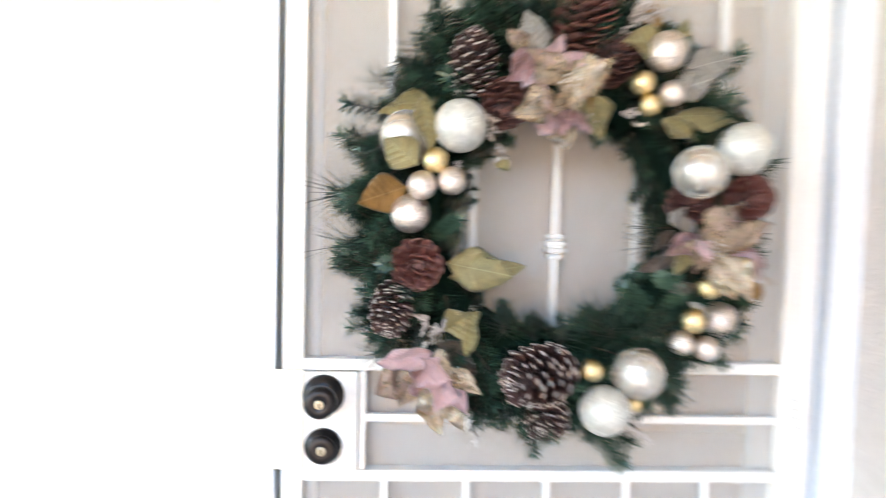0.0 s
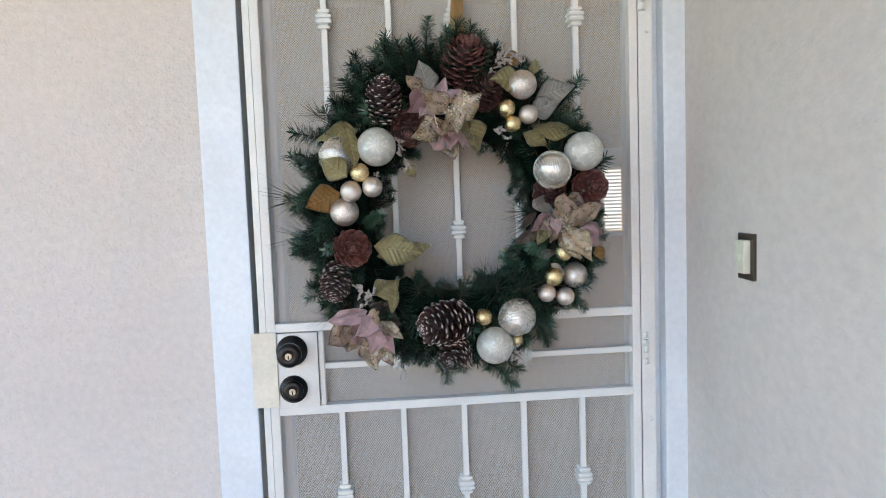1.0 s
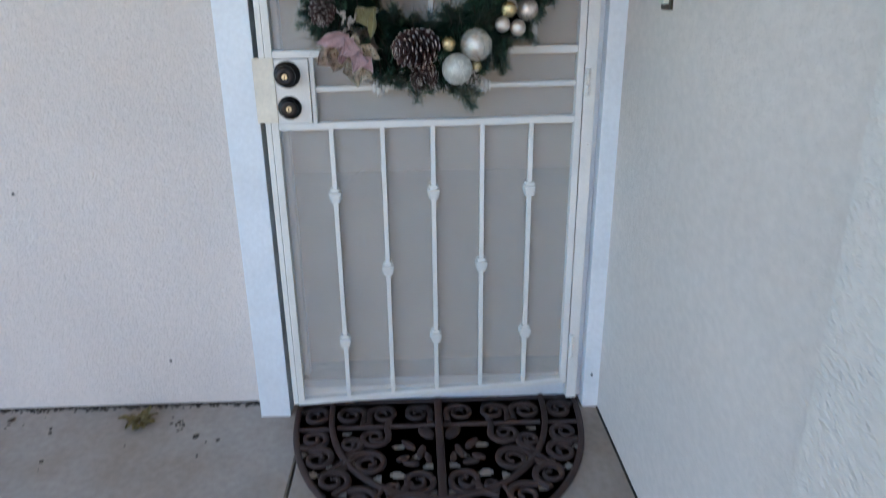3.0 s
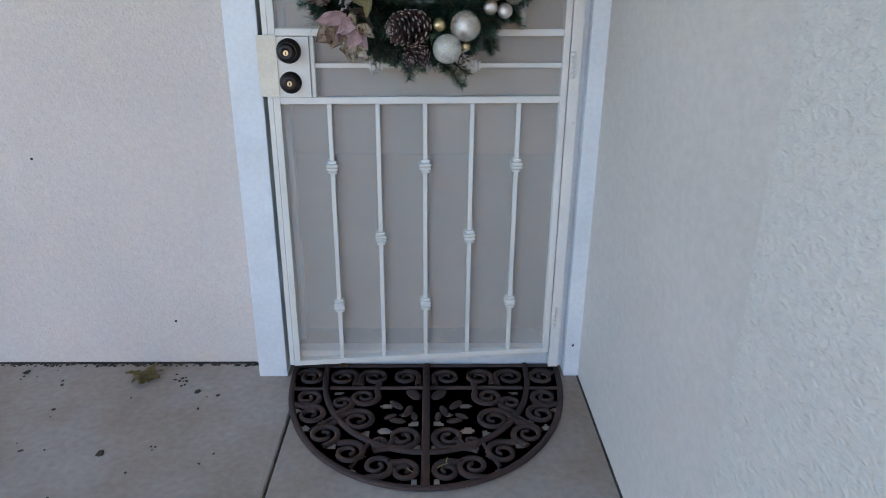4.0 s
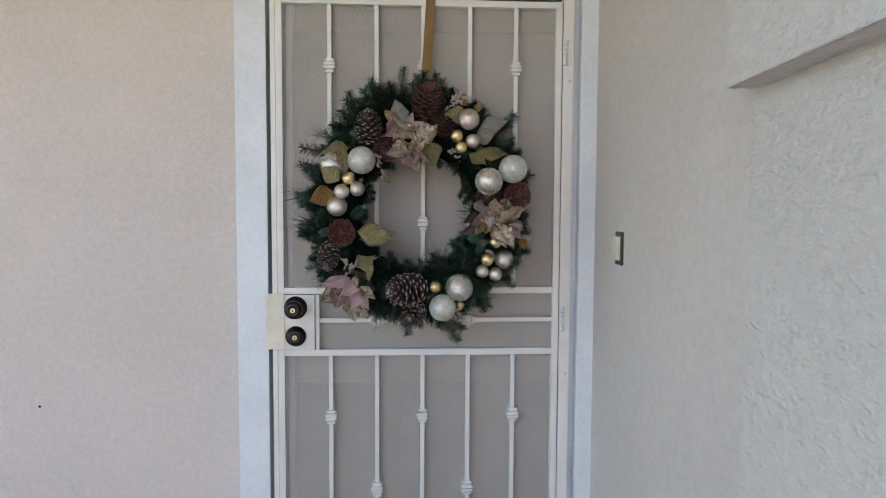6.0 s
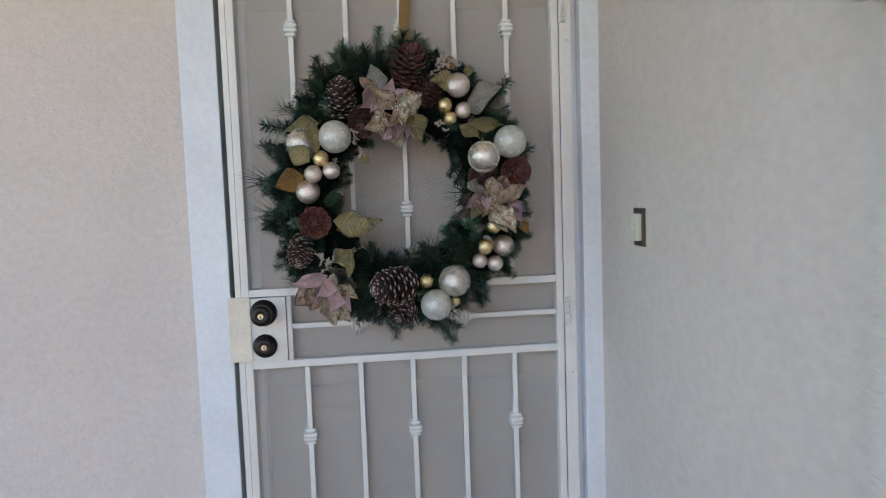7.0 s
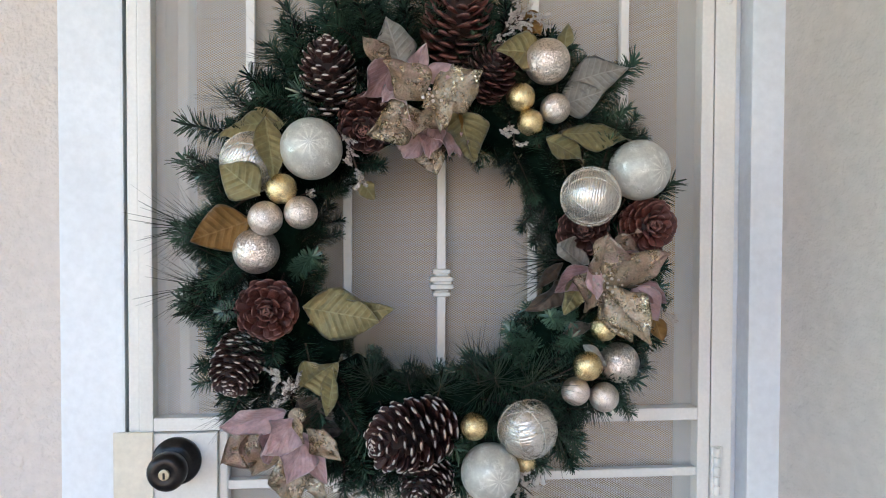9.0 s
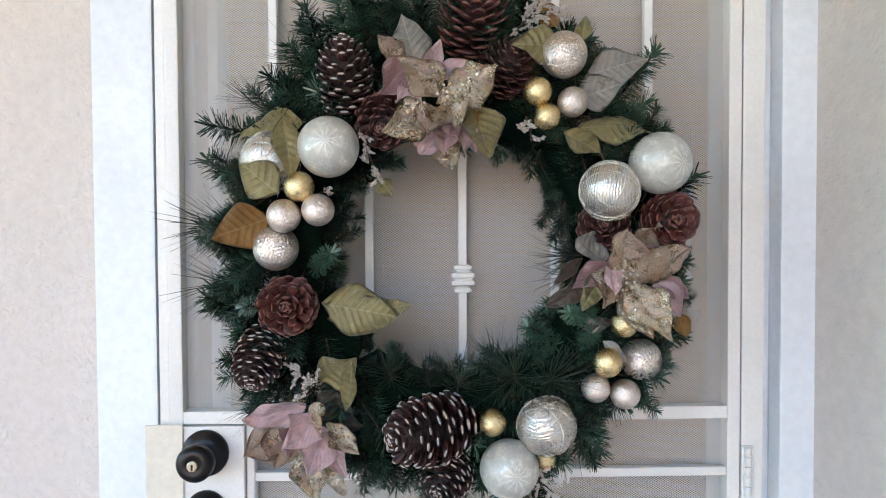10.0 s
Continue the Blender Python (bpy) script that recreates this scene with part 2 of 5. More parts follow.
def add_glints(m, scale, tilt, low=0.45, high=0.6, flake=(0.9, 0.84, 0.72)):
    """Loose glitter: in patches the surface is set with small metal flakes, each tilted its own way."""
    n, l = m.node_tree.nodes, m.node_tree.links
    b = n["Principled BSDF"]
    vo, co, patch = n.new("ShaderNodeTexVoronoi"), n.new("ShaderNodeTexCoord"), n.new("ShaderNodeTexNoise")
    vo.inputs["Scale"].default_value = scale
    patch.inputs["Scale"].default_value, patch.inputs["Detail"].default_value = scale * 0.12, 6
    l.new(co.outputs["Object"], vo.inputs["Vector"])
    l.new(co.outputs["Object"], patch.inputs["Vector"])
    span = n.new("ShaderNodeMapRange")
    span.inputs["From Min"].default_value, span.inputs["From Max"].default_value = low, high
    l.new(patch.outputs["Fac"], span.inputs["Value"])
    sep, pick, cover = n.new("ShaderNodeSeparateColor"), n.new("ShaderNodeMath"), n.new("ShaderNodeMath")
    l.new(vo.outputs["Color"], sep.inputs["Color"])
    pick.operation, cover.operation = "GREATER_THAN", "MULTIPLY"
    pick.inputs[1].default_value = 0.25
    l.new(sep.outputs["Blue"], pick.inputs[0])
    l.new(pick.outputs["Value"], cover.inputs[0])
    l.new(span.outputs["Result"], cover.inputs[1])
    mix = n.new("ShaderNodeMix")
    mix.data_type = "RGBA"
    mix.inputs["B"].default_value = (*flake, 1)
    l.new(cover.outputs["Value"], mix.inputs["Factor"])
    l.new(b.inputs["Base Color"].links[0].from_socket, mix.inputs["A"])
    l.new(mix.outputs["Result"], b.inputs["Base Color"])
    metal = n.new("ShaderNodeMath")
    metal.operation, metal.inputs[1].default_value = "MAXIMUM", b.inputs["Metallic"].default_value
    l.new(cover.outputs["Value"], metal.inputs[0])
    l.new(metal.outputs["Value"], b.inputs["Metallic"])
    off, push, lean, unit = (n.new("ShaderNodeVectorMath") for _ in range(4))
    off.operation, off.inputs[1].default_value = "SUBTRACT", (0.5, 0.5, 0.5)
    l.new(vo.outputs["Color"], off.inputs[0])
    scaled = n.new("ShaderNodeMath")
    scaled.operation, scaled.inputs[1].default_value = "MULTIPLY", tilt
    l.new(cover.outputs["Value"], scaled.inputs[0])
    push.operation = "SCALE"
    l.new(off.outputs["Vector"], push.inputs[0])
    l.new(scaled.outputs["Value"], push.inputs["Scale"])
    lean.operation, unit.operation = "ADD", "NORMALIZE"
    l.new(b.inputs["Normal"].links[0].from_socket, lean.inputs[0])
    l.new(push.outputs["Vector"], lean.inputs[1])
    l.new(lean.outputs["Vector"], unit.inputs[0])
    l.new(unit.outputs["Vector"], b.inputs["Normal"])
    return m


def add_veins(m, pitch, slant, pale, depth=0.5):
    """A fabric leaf's veins: a pale midrib along local y and slanting side veins, pressed into the cloth."""
    n, l = m.node_tree.nodes, m.node_tree.links
    b = n["Principled BSDF"]
    co, sep = n.new("ShaderNodeTexCoord"), n.new("ShaderNodeSeparateXYZ")
    l.new(co.outputs["Object"], sep.inputs["Vector"])

    def op(kind, *args):
        k = n.new("ShaderNodeMath")
        k.operation = kind
        for i, v in enumerate(args):
            if isinstance(v, (int, float)):
                k.inputs[i].default_value = v
            else:
                l.new(v, k.inputs[i])
        return k.outputs["Value"]

    across = op("ABSOLUTE", sep.outputs["X"])
    run = op("FRACT", op("DIVIDE", op("SUBTRACT", sep.outputs["Y"], op("MULTIPLY", across, slant)), pitch))
    side = op("LESS_THAN", op("ABSOLUTE", op("SUBTRACT", run, 0.5)), 0.09)
    rib = op("LESS_THAN", across, 0.0009)
    line = op("MAXIMUM", op("MULTIPLY", side, 0.55), rib)
    mix = n.new("ShaderNodeMix")
    mix.data_type = "RGBA"
    mix.inputs["B"].default_value = (*pale, 1)
    l.new(line, mix.inputs["Factor"])
    l.new(b.inputs["Base Color"].links[0].from_socket, mix.inputs["A"])
    l.new(mix.outputs["Result"], b.inputs["Base Color"])
    bp = n.new("ShaderNodeBump")
    bp.inputs["Strength"].default_value, bp.inputs["Distance"].default_value = depth, 0.0015
    l.new(op("MULTIPLY", op("COSINE", op("MULTIPLY", run, 6.2832)), -1.0), bp.inputs["Height"])
    l.new(b.inputs["Normal"].links[0].from_socket, bp.inputs["Normal"])
    l.new(bp.outputs["Normal"], b.inputs["Normal"])
    return m


add_veins(LEAF_GOLD, 0.0095, 0.6, (0.44, 0.39, 0.20), 0.3)
add_veins(LEAF_BROWN, 0.0095, 0.6, (0.42, 0.24, 0.08), 0.3)
add_veins(LEAF_SILVER, 0.009, 0.6, (0.50, 0.47, 0.42), 0.3)
add_veins(LEAF_DARK, 0.010, 0.6, (0.15, 0.105, 0.075), 0.3)
add_veins(PETAL, 0.012, 2.6, (0.72, 0.54, 0.55), 0.16)
add_veins(PETAL_DEEP, 0.012, 2.6, (0.52, 0.34, 0.34), 0.16)
add_glints(GLITTER, 480, 1.6, 0.34, 0.58, (0.95, 0.87, 0.70))
add_glints(GLITTER_DULL, 480, 1.6, 0.42, 0.62, (0.80, 0.68, 0.50))
add_glints(CHAMPAGNE, 19, 1.0, 0.2, 0.5, (0.86, 0.76, 0.69))
add_glints(GOLD, 15, 0.9, 0.35, 0.6, (0.92, 0.74, 0.40))
add_glints(BERRY, 500, 1.2, 0.2, 0.5, (0.74, 0.68, 0.63))
add_glints(LEAF_GOLD, 600, 1.2, 0.60, 0.80, (0.80, 0.68, 0.42))
add_glints(FROST, 22, 0.5, 0.52, 0.70, (0.80, 0.79, 0.74))


def add_star(m, rays):
    """An etched star of pale rays round the lower pole of a ball."""
    n, l = m.node_tree.nodes, m.node_tree.links
    b = n["Principled BSDF"]
    co, sep = n.new("ShaderNodeTexCoord"), n.new("ShaderNodeSeparateXYZ")
    l.new(co.outputs["Object"], sep.inputs["Vector"])

    def op(kind, *args):
        k = n.new("ShaderNodeMath")
        k.operation = kind
        for i, v in enumerate(args):
            if isinstance(v, (int, float)):
                k.inputs[i].default_value = v
            else:
                l.new(v, k.inputs[i])
        return k.outputs["Value"]

    x, y, z = sep.outputs["X"], sep.outputs["Y"], sep.outputs["Z"]
    ray = op("MAXIMUM", op("COSINE", op("MULTIPLY", op("ARCTAN2", y, x), rays)), 0.0)
    far = op("SQRT", op("ADD", op("MULTIPLY", x, x), op("MULTIPLY", y, y)))
    fade = n.new("ShaderNodeMapRange")
    fade.inputs["From Min"].default_value, fade.inputs["From Max"].default_value = 0.18, 0.62
    fade.inputs["To Min"].default_value, fade.inputs["To Max"].default_value = 1.0, 0.0
    l.new(far, fade.inputs["Value"])
    shape = op("MULTIPLY", op("MULTIPLY", ray, fade.outputs["Result"]), op("LESS_THAN", z, 0.0))
    hsv = n.new("ShaderNodeHueSaturation")
    l.new(op("MULTIPLY_ADD", shape, 0.38, 1.0), hsv.inputs["Value"])
    l.new(b.inputs["Base Color"].links[0].from_socket, hsv.inputs["Color"])
    l.new(hsv.outputs["Color"], b.inputs["Base Color"])
    return m


add_star(FROST, 11)


def glowing(name, colour, power):
    m = bpy.data.materials.new(name)
    m.use_nodes = True
    b = m.node_tree.nodes["Principled BSDF"]
    b.inputs["Base Color"].default_value = (*colour, 1)
    b.inputs["Emission Color"].default_value = (*colour, 1)
    b.inputs["Emission Strength"].default_value = power
    return m


DAYLIGHT = glowing("daylight pane", (1.0, 0.96, 0.90), 0.24)


def screen_material():
    """Expanded steel screen: pale strands about 0.6 mm thick, diamond openings 2.6 mm apart."""
    m = bpy.data.materials.new("pale steel screen")
    m.use_nodes = True
    n, l = m.node_tree.nodes, m.node_tree.links
    b = n["Principled BSDF"]
    b.inputs["Base Color"].default_value = (0.77, 0.73, 0.675, 1)
    b.inputs["Roughness"].default_value = 0.6
    co = n.new("ShaderNodeTexCoord")
    sep = n.new("ShaderNodeSeparateXYZ")
    l.new(co.outputs["Object"], sep.inputs["Vector"])

    def op(kind, x, y=None):
        k = n.new("ShaderNodeMath")
        k.operation = kind
        for i, v in enumerate((x, y)):
            if v is None:
                continue
            if isinstance(v, float):
                k.inputs[i].default_value = v
            else:
                l.new(v, k.inputs[i])
        return k.outputs["Value"]

    u, v = op("MULTIPLY", sep.outputs["X"], 1 / 0.0052), op("MULTIPLY", sep.outputs["Z"], 1 / 0.0034)
    cover = None
    for line in (op("ADD", u, v), op("SUBTRACT", u, v)):
        near = op("ABSOLUTE", op("SUBTRACT", op("FRACT", line), 0.5))
        strand = op("LESS_THAN", near, 0.145)
        cover = strand if cover is None else op("MAXIMUM", cover, strand)
    clear = n.new("ShaderNodeBsdfTransparent")
    mix = n.new("ShaderNodeMixShader")
    l.new(cover, mix.inputs["Fac"])
    l.new(clear.outputs["BSDF"], mix.inputs[1])
    l.new(b.outputs["BSDF"], mix.inputs[2])
    l.new(mix.outputs["Shader"], n["Material Output"].inputs["Surface"])
    return m


SCREEN = screen_material()


# ---- building blocks ----
def mesh(name, bm, mat, smooth=False):
    data = bpy.data.meshes.new(name)
    bm.normal_update()
    bm.to_mesh(data)
    bm.free()
    for one in (mat if isinstance(mat, (list, tuple)) else [mat]):
        data.materials.append(one)
    if smooth:
        data.polygons.foreach_set("use_smooth", [True] * len(data.polygons))
    return data


def part(name, bm, mat, parent, label="", smooth=False, m=None):
    """One mesh object under a thing or a part."""
    data = bm if isinstance(bm, bpy.types.Mesh) else mesh(name, bm, mat, smooth)
    ob = new(name, data)
    ob.parent = parent
    if m is not None:
        ob.matrix_basis = m
    return tagged(ob, label) if label else ob


def thing(name, label, category, group="", m=None, kind=""):
    ob = new(name)
    ob.empty_display_size = 0.05
    if m is not None:
        ob.matrix_basis = m
    return tagged(ob, label, category, group, kind)


def structure(name, bm, mat, label, category, smooth=False):
    return tagged(new(name, mesh(name, bm, mat, smooth)), label, category, kind="structure")


def box(bm, lo, hi, bevel=0.0, segments=1, m=None):
    made = bmesh.ops.create_cube(bm, size=1)["verts"]
    lo, hi = Vector(lo), Vector(hi)
    for v in made:
        v.co = Vector(((v.co[i] + 0.5) * (hi[i] - lo[i]) + lo[i]) for i in range(3))
    if bevel:
        edges = list({ed for v in made for ed in v.link_edges})
        out = bmesh.ops.bevel(bm, geom=edges, offset=bevel, segments=segments, affect="EDGES", profile=0.7)
        made = list({v for f in out["faces"] for v in f.verts} | {v for v in made if v.is_valid})
    if m is not None:
        bmesh.ops.transform(bm, matrix=m, verts=[v for v in made if v.is_valid])
    return bm


def boxed(lo, hi, bevel=0.0, segments=1, m=None):
    return box(bmesh.new(), lo, hi, bevel, segments, m)


def lathe(bm, profile, m=None, n=24):
    """Turn (radius, height) pairs about local z."""
    rings = []
    for r, h in profile:
        ring = [bm.verts.new((r * math.cos(2 * math.pi * i / n), r * math.sin(2 * math.pi * i / n), h)) for i in range(n)]
        rings.append(ring)
    for lower, upper in zip(rings, rings[1:]):
        for i in range(n):
            bm.faces.new((lower[i], lower[(i + 1) % n], upper[(i + 1) % n], upper[i]))
    bm.faces.new(rings[0][::-1])
    bm.faces.new(rings[-1])
    if m is not None:
        bmesh.ops.transform(bm, matrix=m, verts=[v for ring in rings for v in ring])
    return bm


def aim(place, way, spin=0.0):
    """A pose at place whose local z points along way."""
    return Matrix.Translation(place) @ Vector(way).to_track_quat("Z", "Y").to_matrix().to_4x4() @ Matrix.Rotation(spin, 4, "Z")


def sweep(bm, path, half_width, height, up=Vector((0, 0, 1)), taper=False):
    """A low rib with a rounded top along a path."""
    rows = []
    for i, p in enumerate(path):
        ahead = (path[min(i + 1, len(path) - 1)] - path[max(i - 1, 0)]).normalized()
        side = ahead.cross(up).normalized()
        w = half_width * ((1 - 0.55 * i / (len(path) - 1)) if taper else 1)
        rows.append([bm.verts.new(p + side * w * s + up * height * h) for s, h in ((-1, 0), (-0.85, 0.75), (-0.4, 1), (0.4, 1), (0.85, 0.75), (1, 0))])
    for one, two in zip(rows, rows[1:]):
        for k in range(5):
            bm.faces.new((one[k], one[k + 1], two[k + 1], two[k]))
    bm.faces.new(rows[0])
    bm.faces.new(rows[-1][::-1])
    return bm


def tube(bm, path, radius, n=6, end=None):
    """A round rod along a path, tapering to end."""
    end = radius if end is None else end
    rings = []
    for i, p in enumerate(path):
        ahead = (path[min(i + 1, len(path) - 1)] - path[max(i - 1, 0)]).normalized()
        side = ahead.orthogonal().normalized()
        up = ahead.cross(side)
        r = radius + (end - radius) * i / (len(path) - 1)
        rings.append([bm.verts.new(p + (side * math.cos(2 * math.pi * k / n) + up * math.sin(2 * math.pi * k / n)) * r) for k in range(n)])
    for one, two in zip(rings, rings[1:]):
        for k in range(n):
            bm.faces.new((one[k], one[(k + 1) % n], two[(k + 1) % n], two[k]))
    bm.faces.new(rings[0][::-1])
    bm.faces.new(rings[-1])
    return bm


def plastered(bm, origin, across, up, size, step, depth, seed):
    """A sheet of hand-thrown plaster: a grid pushed out along its normal by noise, thinning to nothing at its edge."""
    across, up, origin = Vector(across), Vector(up), Vector(origin)
    out = across.cross(up)
    nx, ny = max(2, round(size[0] / step)), max(2, round(size[1] / step))
    rows = []
    for j in range(ny + 1):
        row = []
        for i in range(nx + 1):
            p = origin + across * (size[0] * i / nx) + up * (size[1] * j / ny)
            q = Vector((p.x * 100 + seed, p.y * 118, p.z * 118))
            lump = noise.noise(q) * 0.6 + abs(noise.noise(q * 2.1)) * 0.6 - 0.15
            row.append(bm.verts.new(p + out * depth * lump))
        rows.append(row)
    for j in range(ny):
        for i in range(nx):
            bm.faces.new((rows[j][i], rows[j][i + 1], rows[j + 1][i + 1], rows[j + 1][i]))
    return rows


# ---- the porch ----
WALL_Y, SIDE_X = 0.068, 0.511
CEILING_Z = 2.5
# porch slabs and the ground round them
ground = boxed((-60, -60, -0.35), (60, 60, -0.12))
structure("ground", ground, GRASS, "mown lawn beyond the porch slab", "ground")
# unseen slab in the sun, added to bounce warm light into the porch
structure("drive", boxed((-7.0, -9.8, -0.12), (5.0, -5.02, -0.04), 0.01), CONCRETE, "unseen concrete slab added to bounce sunlight", "drive")
# unseen wall, added to reflect warm sunlight onto the north wall
structure("bounce_wall", boxed((-9.0, -10.2, -0.12), (7.0, -9.9, 2.7), 0.02), WARM_BOUNCE, "unseen tan wall added to bounce warm light", "wall")
porch = thing("floor", "grey concrete porch slab with a saw-cut joint", "floor", kind="structure")
part("slab", boxed((-4.0, -5.0, -0.12), (-0.414, WALL_Y + 0.2, 0.0), 0.004), CONCRETE, porch)
part("slab", boxed((-0.406, -5.0, -0.12), (SIDE_X + 0.25, WALL_Y + 0.2, 0.0), 0.004), CONCRETE, porch)
part("joint_filler", boxed((-0.4139, -5.0, -0.12), (-0.4061, WALL_Y + 0.2, -0.006)), SOIL_AND_SHADE, porch, "dirt-filled joint")

OPEN_L, OPEN_R, OPEN_TOP = -0.459, 0.462, 2.02
wall = bmesh.new()
box(wall, (-4.0, WALL_Y, 0.0), (OPEN_L - 0.01, WALL_Y + 0.16, CEILING_Z))
box(wall, (OPEN_L - 0.01, WALL_Y, OPEN_TOP + 0.02), (SIDE_X + 0.06, WALL_Y + 0.16, CEILING_Z))
structure("wall_north", wall, STUCCO, "smooth pale beige stucco house wall", "wall")
structure("wall_base", boxed((-4.0, WALL_Y - 0.0035, 0.0), (-0.58, WALL_Y, 0.006)), SOIL_AND_SHADE, "thin dark line along the foot of the wall", "trim")
# dark strip painting the joint shadow between slab and side wall
structure("wall_base_east", boxed((SIDE_X - 0.006, -5.0, 0.0), (SIDE_X, -0.02, 0.003)), SOIL_AND_SHADE, "dark strip for the shadow at the side wall's foot", "trim")
structure("wall_east", boxed((SIDE_X, -5.0, -0.01), (SIDE_X + 0.2, WALL_Y + 0.16, CEILING_Z + 0.05)), STUCCO_SIDE, "pale stucco side wall of the porch", "wall")

# the thicker plaster pier and the band over it on the side wall
PIER_X, PIER_Y, BAND_X, BAND_Y, BAND_Z = 0.481, -1.096, 0.436, -1.113, 1.511
pier = bmesh.new()
plastered(pier, (PIER_X, PIER_Y, 0), (0, -1, 0), (0, 0, 1), (1.5, BAND_Z + 0.02), 0.005, 0.0021, 3.0)
box(pier, (PIER_X + 0.004, PIER_Y - 1.5, 0), (SIDE_X + 0.05, PIER_Y - 0.002, BAND_Z + 0.02))
structure("pier", pier, STUCCO_ROUGH, "coarse stucco pier on the side wall", "wall", smooth=True)
band = bmesh.new()
plastered(band, (BAND_X, BAND_Y, BAND_Z - 0.001), (0, -1, 0), (0, 0, 1), (1.6, 0.7), 0.005, 0.0036, 9.0)
plastered(band, (BAND_X - 0.0005, BAND_Y - 1.6, BAND_Z), (0, 1, 0), (1, 0, 0), (1.6, 0.09), 0.005, 0.003, 5.0)
box(band, (BAND_X + 0.005, BAND_Y - 1.6, BAND_Z + 0.006), (SIDE_X + 0.05, BAND_Y - 0.002, CEILING_Z))
bmesh.ops.rotate(band, verts=band.verts[:], cent=(BAND_X, BAND_Y, BAND_Z), matrix=Matrix.Rotation(radians(-0.9), 3, "X"))
structure("band", band, STUCCO_ROUGH, "coarse stucco band projecting above the pier", "wall", smooth=True)
# unseen ceiling, added to block sky light and bounce warm tone on the walls
structure("ceiling", boxed((-4.0, -2.4, CEILING_Z), (SIDE_X + 0.3, WALL_Y + 0.16, CEILING_Z + 0.2)), CEILING_BOUNCE, "unseen ceiling added to shade and warm the porch", "ceiling")

# casing round the opening, standing well proud of the stucco
CASING_Y = -0.018
for name, lo, hi in (("door_casing_left", (-0.552, CASING_Y, 0.0), (OPEN_L, WALL_Y + 0.02, OPEN_TOP)),
                     ("door_casing_right", (OPEN_R, CASING_Y, 0.0), (SIDE_X + 0.045, WALL_Y + 0.02, OPEN_TOP)),
                     ("door_casing_head", (-0.556, CASING_Y, OPEN_TOP), (SIDE_X + 0.05, WALL_Y + 0.02, OPEN_TOP + 0.1))):
    structure(name, boxed(lo, hi, 0.004, 2), CASING, "thick white painted door casing", "trim")
# jambs, stop and sill inside the opening
structure("door_jamb_left", boxed((OPEN_L - 0.008, WALL_Y + 0.02, 0.0), (OPEN_L + 0.022, WALL_Y + 0.16, OPEN_TOP), 0.002), CASING, "white painted door jamb", "trim")
structure("door_stop", boxed((OPEN_L + 0.022, WALL_Y + 0.075, 0.05), (OPEN_L + 0.040, WALL_Y + 0.12, OPEN_TOP - 0.02), 0.002), CASING, "white painted door stop", "trim")
structure("door_jamb_right", boxed((OPEN_R - 0.022, WALL_Y + 0.02, 0.0), (OPEN_R + 0.008, WALL_Y + 0.16, OPEN_TOP), 0.002), CASING, "white painted door jamb", "trim")
structure("door_head", boxed((OPEN_L + 0.022, WALL_Y + 0.02, OPEN_TOP - 0.02), (OPEN_R - 0.022, WALL_Y + 0.16, OPEN_TOP + 0.02), 0.002), CASING, "white painted door head", "trim")
structure("door_sill", boxed((OPEN_L + 0.001, 0.052, 0.0), (OPEN_R - 0.001, 0.100, 0.060), 0.004, 2), CASING, "white painted door sill", "trim")
structure("door_threshold", boxed((OPEN_L + 0.001, 0.1005, 0.0), (OPEN_R - 0.001, WALL_Y + 0.16, 0.052), 0.003), TWIG, "dark brown wooden threshold", "trim")
# fixed steel hinge post and head strip of the security door
structure("hinge_post", boxed((0.4105, -0.008, 0.03), (0.4425, 0.03, 1.985), 0.002, 2), METAL_PAINT, "white steel hinge post of the security door", "trim")
for z in (0.847, 1.718):
    bolt = lathe(bmesh.new(), [(0.0042, 0.0), (0.0042, 0.002), (0.0022, 0.0034)], aim((0.431, -0.008, z), (0, -1, 0)), 12)
    structure("post_bolt", bolt, METAL_PAINT, "painted bolt head on the hinge post", "bolt", True)
structure("post_flange", boxed((0.4427, 0.018, 0.02), (0.4618, 0.060, 2.0), 0.002), CASING, "white flange behind the hinge post", "trim")
structure("head_strip", boxed((OPEN_L + 0.002, 0.0, 1.972), (0.4103, 0.03, OPEN_TOP - 0.001), 0.002, 2), METAL_PAINT, "white steel head strip above the security door", "trim")

# ---- the hall behind the screen ----
HALL_Y = 3.0
hall = bmesh.new()
box(hall, (-2.2, WALL_Y + 0.16, -0.02), (3.0, HALL_Y + 0.1, 0.03))
structure("hall_floor", hall, ROOM_FLOOR, "pale tan floor of the dim hall", "floor")
WIN = (1.13, 1.27, 1.10, 1.52)
back = bmesh.new()
box(back, (-2.2, HALL_Y, 0.03), (WIN[0], HALL_Y + 0.1, 2.6))
box(back, (WIN[1], HALL_Y, 0.03), (3.0, HALL_Y + 0.1, 2.6))
box(back, (WIN[0], HALL_Y, 0.03), (WIN[1], HALL_Y + 0.1, WIN[2]))
box(back, (WIN[0], HALL_Y, WIN[3]), (WIN[1], HALL_Y + 0.1, 2.6))
structure("hall_wall_back", back, ROOM, "beige wall of the hall", "wall")
structure("hall_wall_west", boxed((-2.3, WALL_Y + 0.16, 0.0), (-2.2, HALL_Y + 0.1, 2.6)), ROOM, "beige wall of the hall", "wall")
structure("hall_wall_east", boxed((3.0, WALL_Y + 0.16, 0.0), (3.1, HALL_Y + 0.1, 2.6)), ROOM, "beige wall of the hall", "wall")
structure("hall_front_west", boxed((-2.2, WALL_Y + 0.161, 0.03), (OPEN_L - 0.02, WALL_Y + 0.21, 2.6)), ROOM, "beige wall of the hall", "wall")
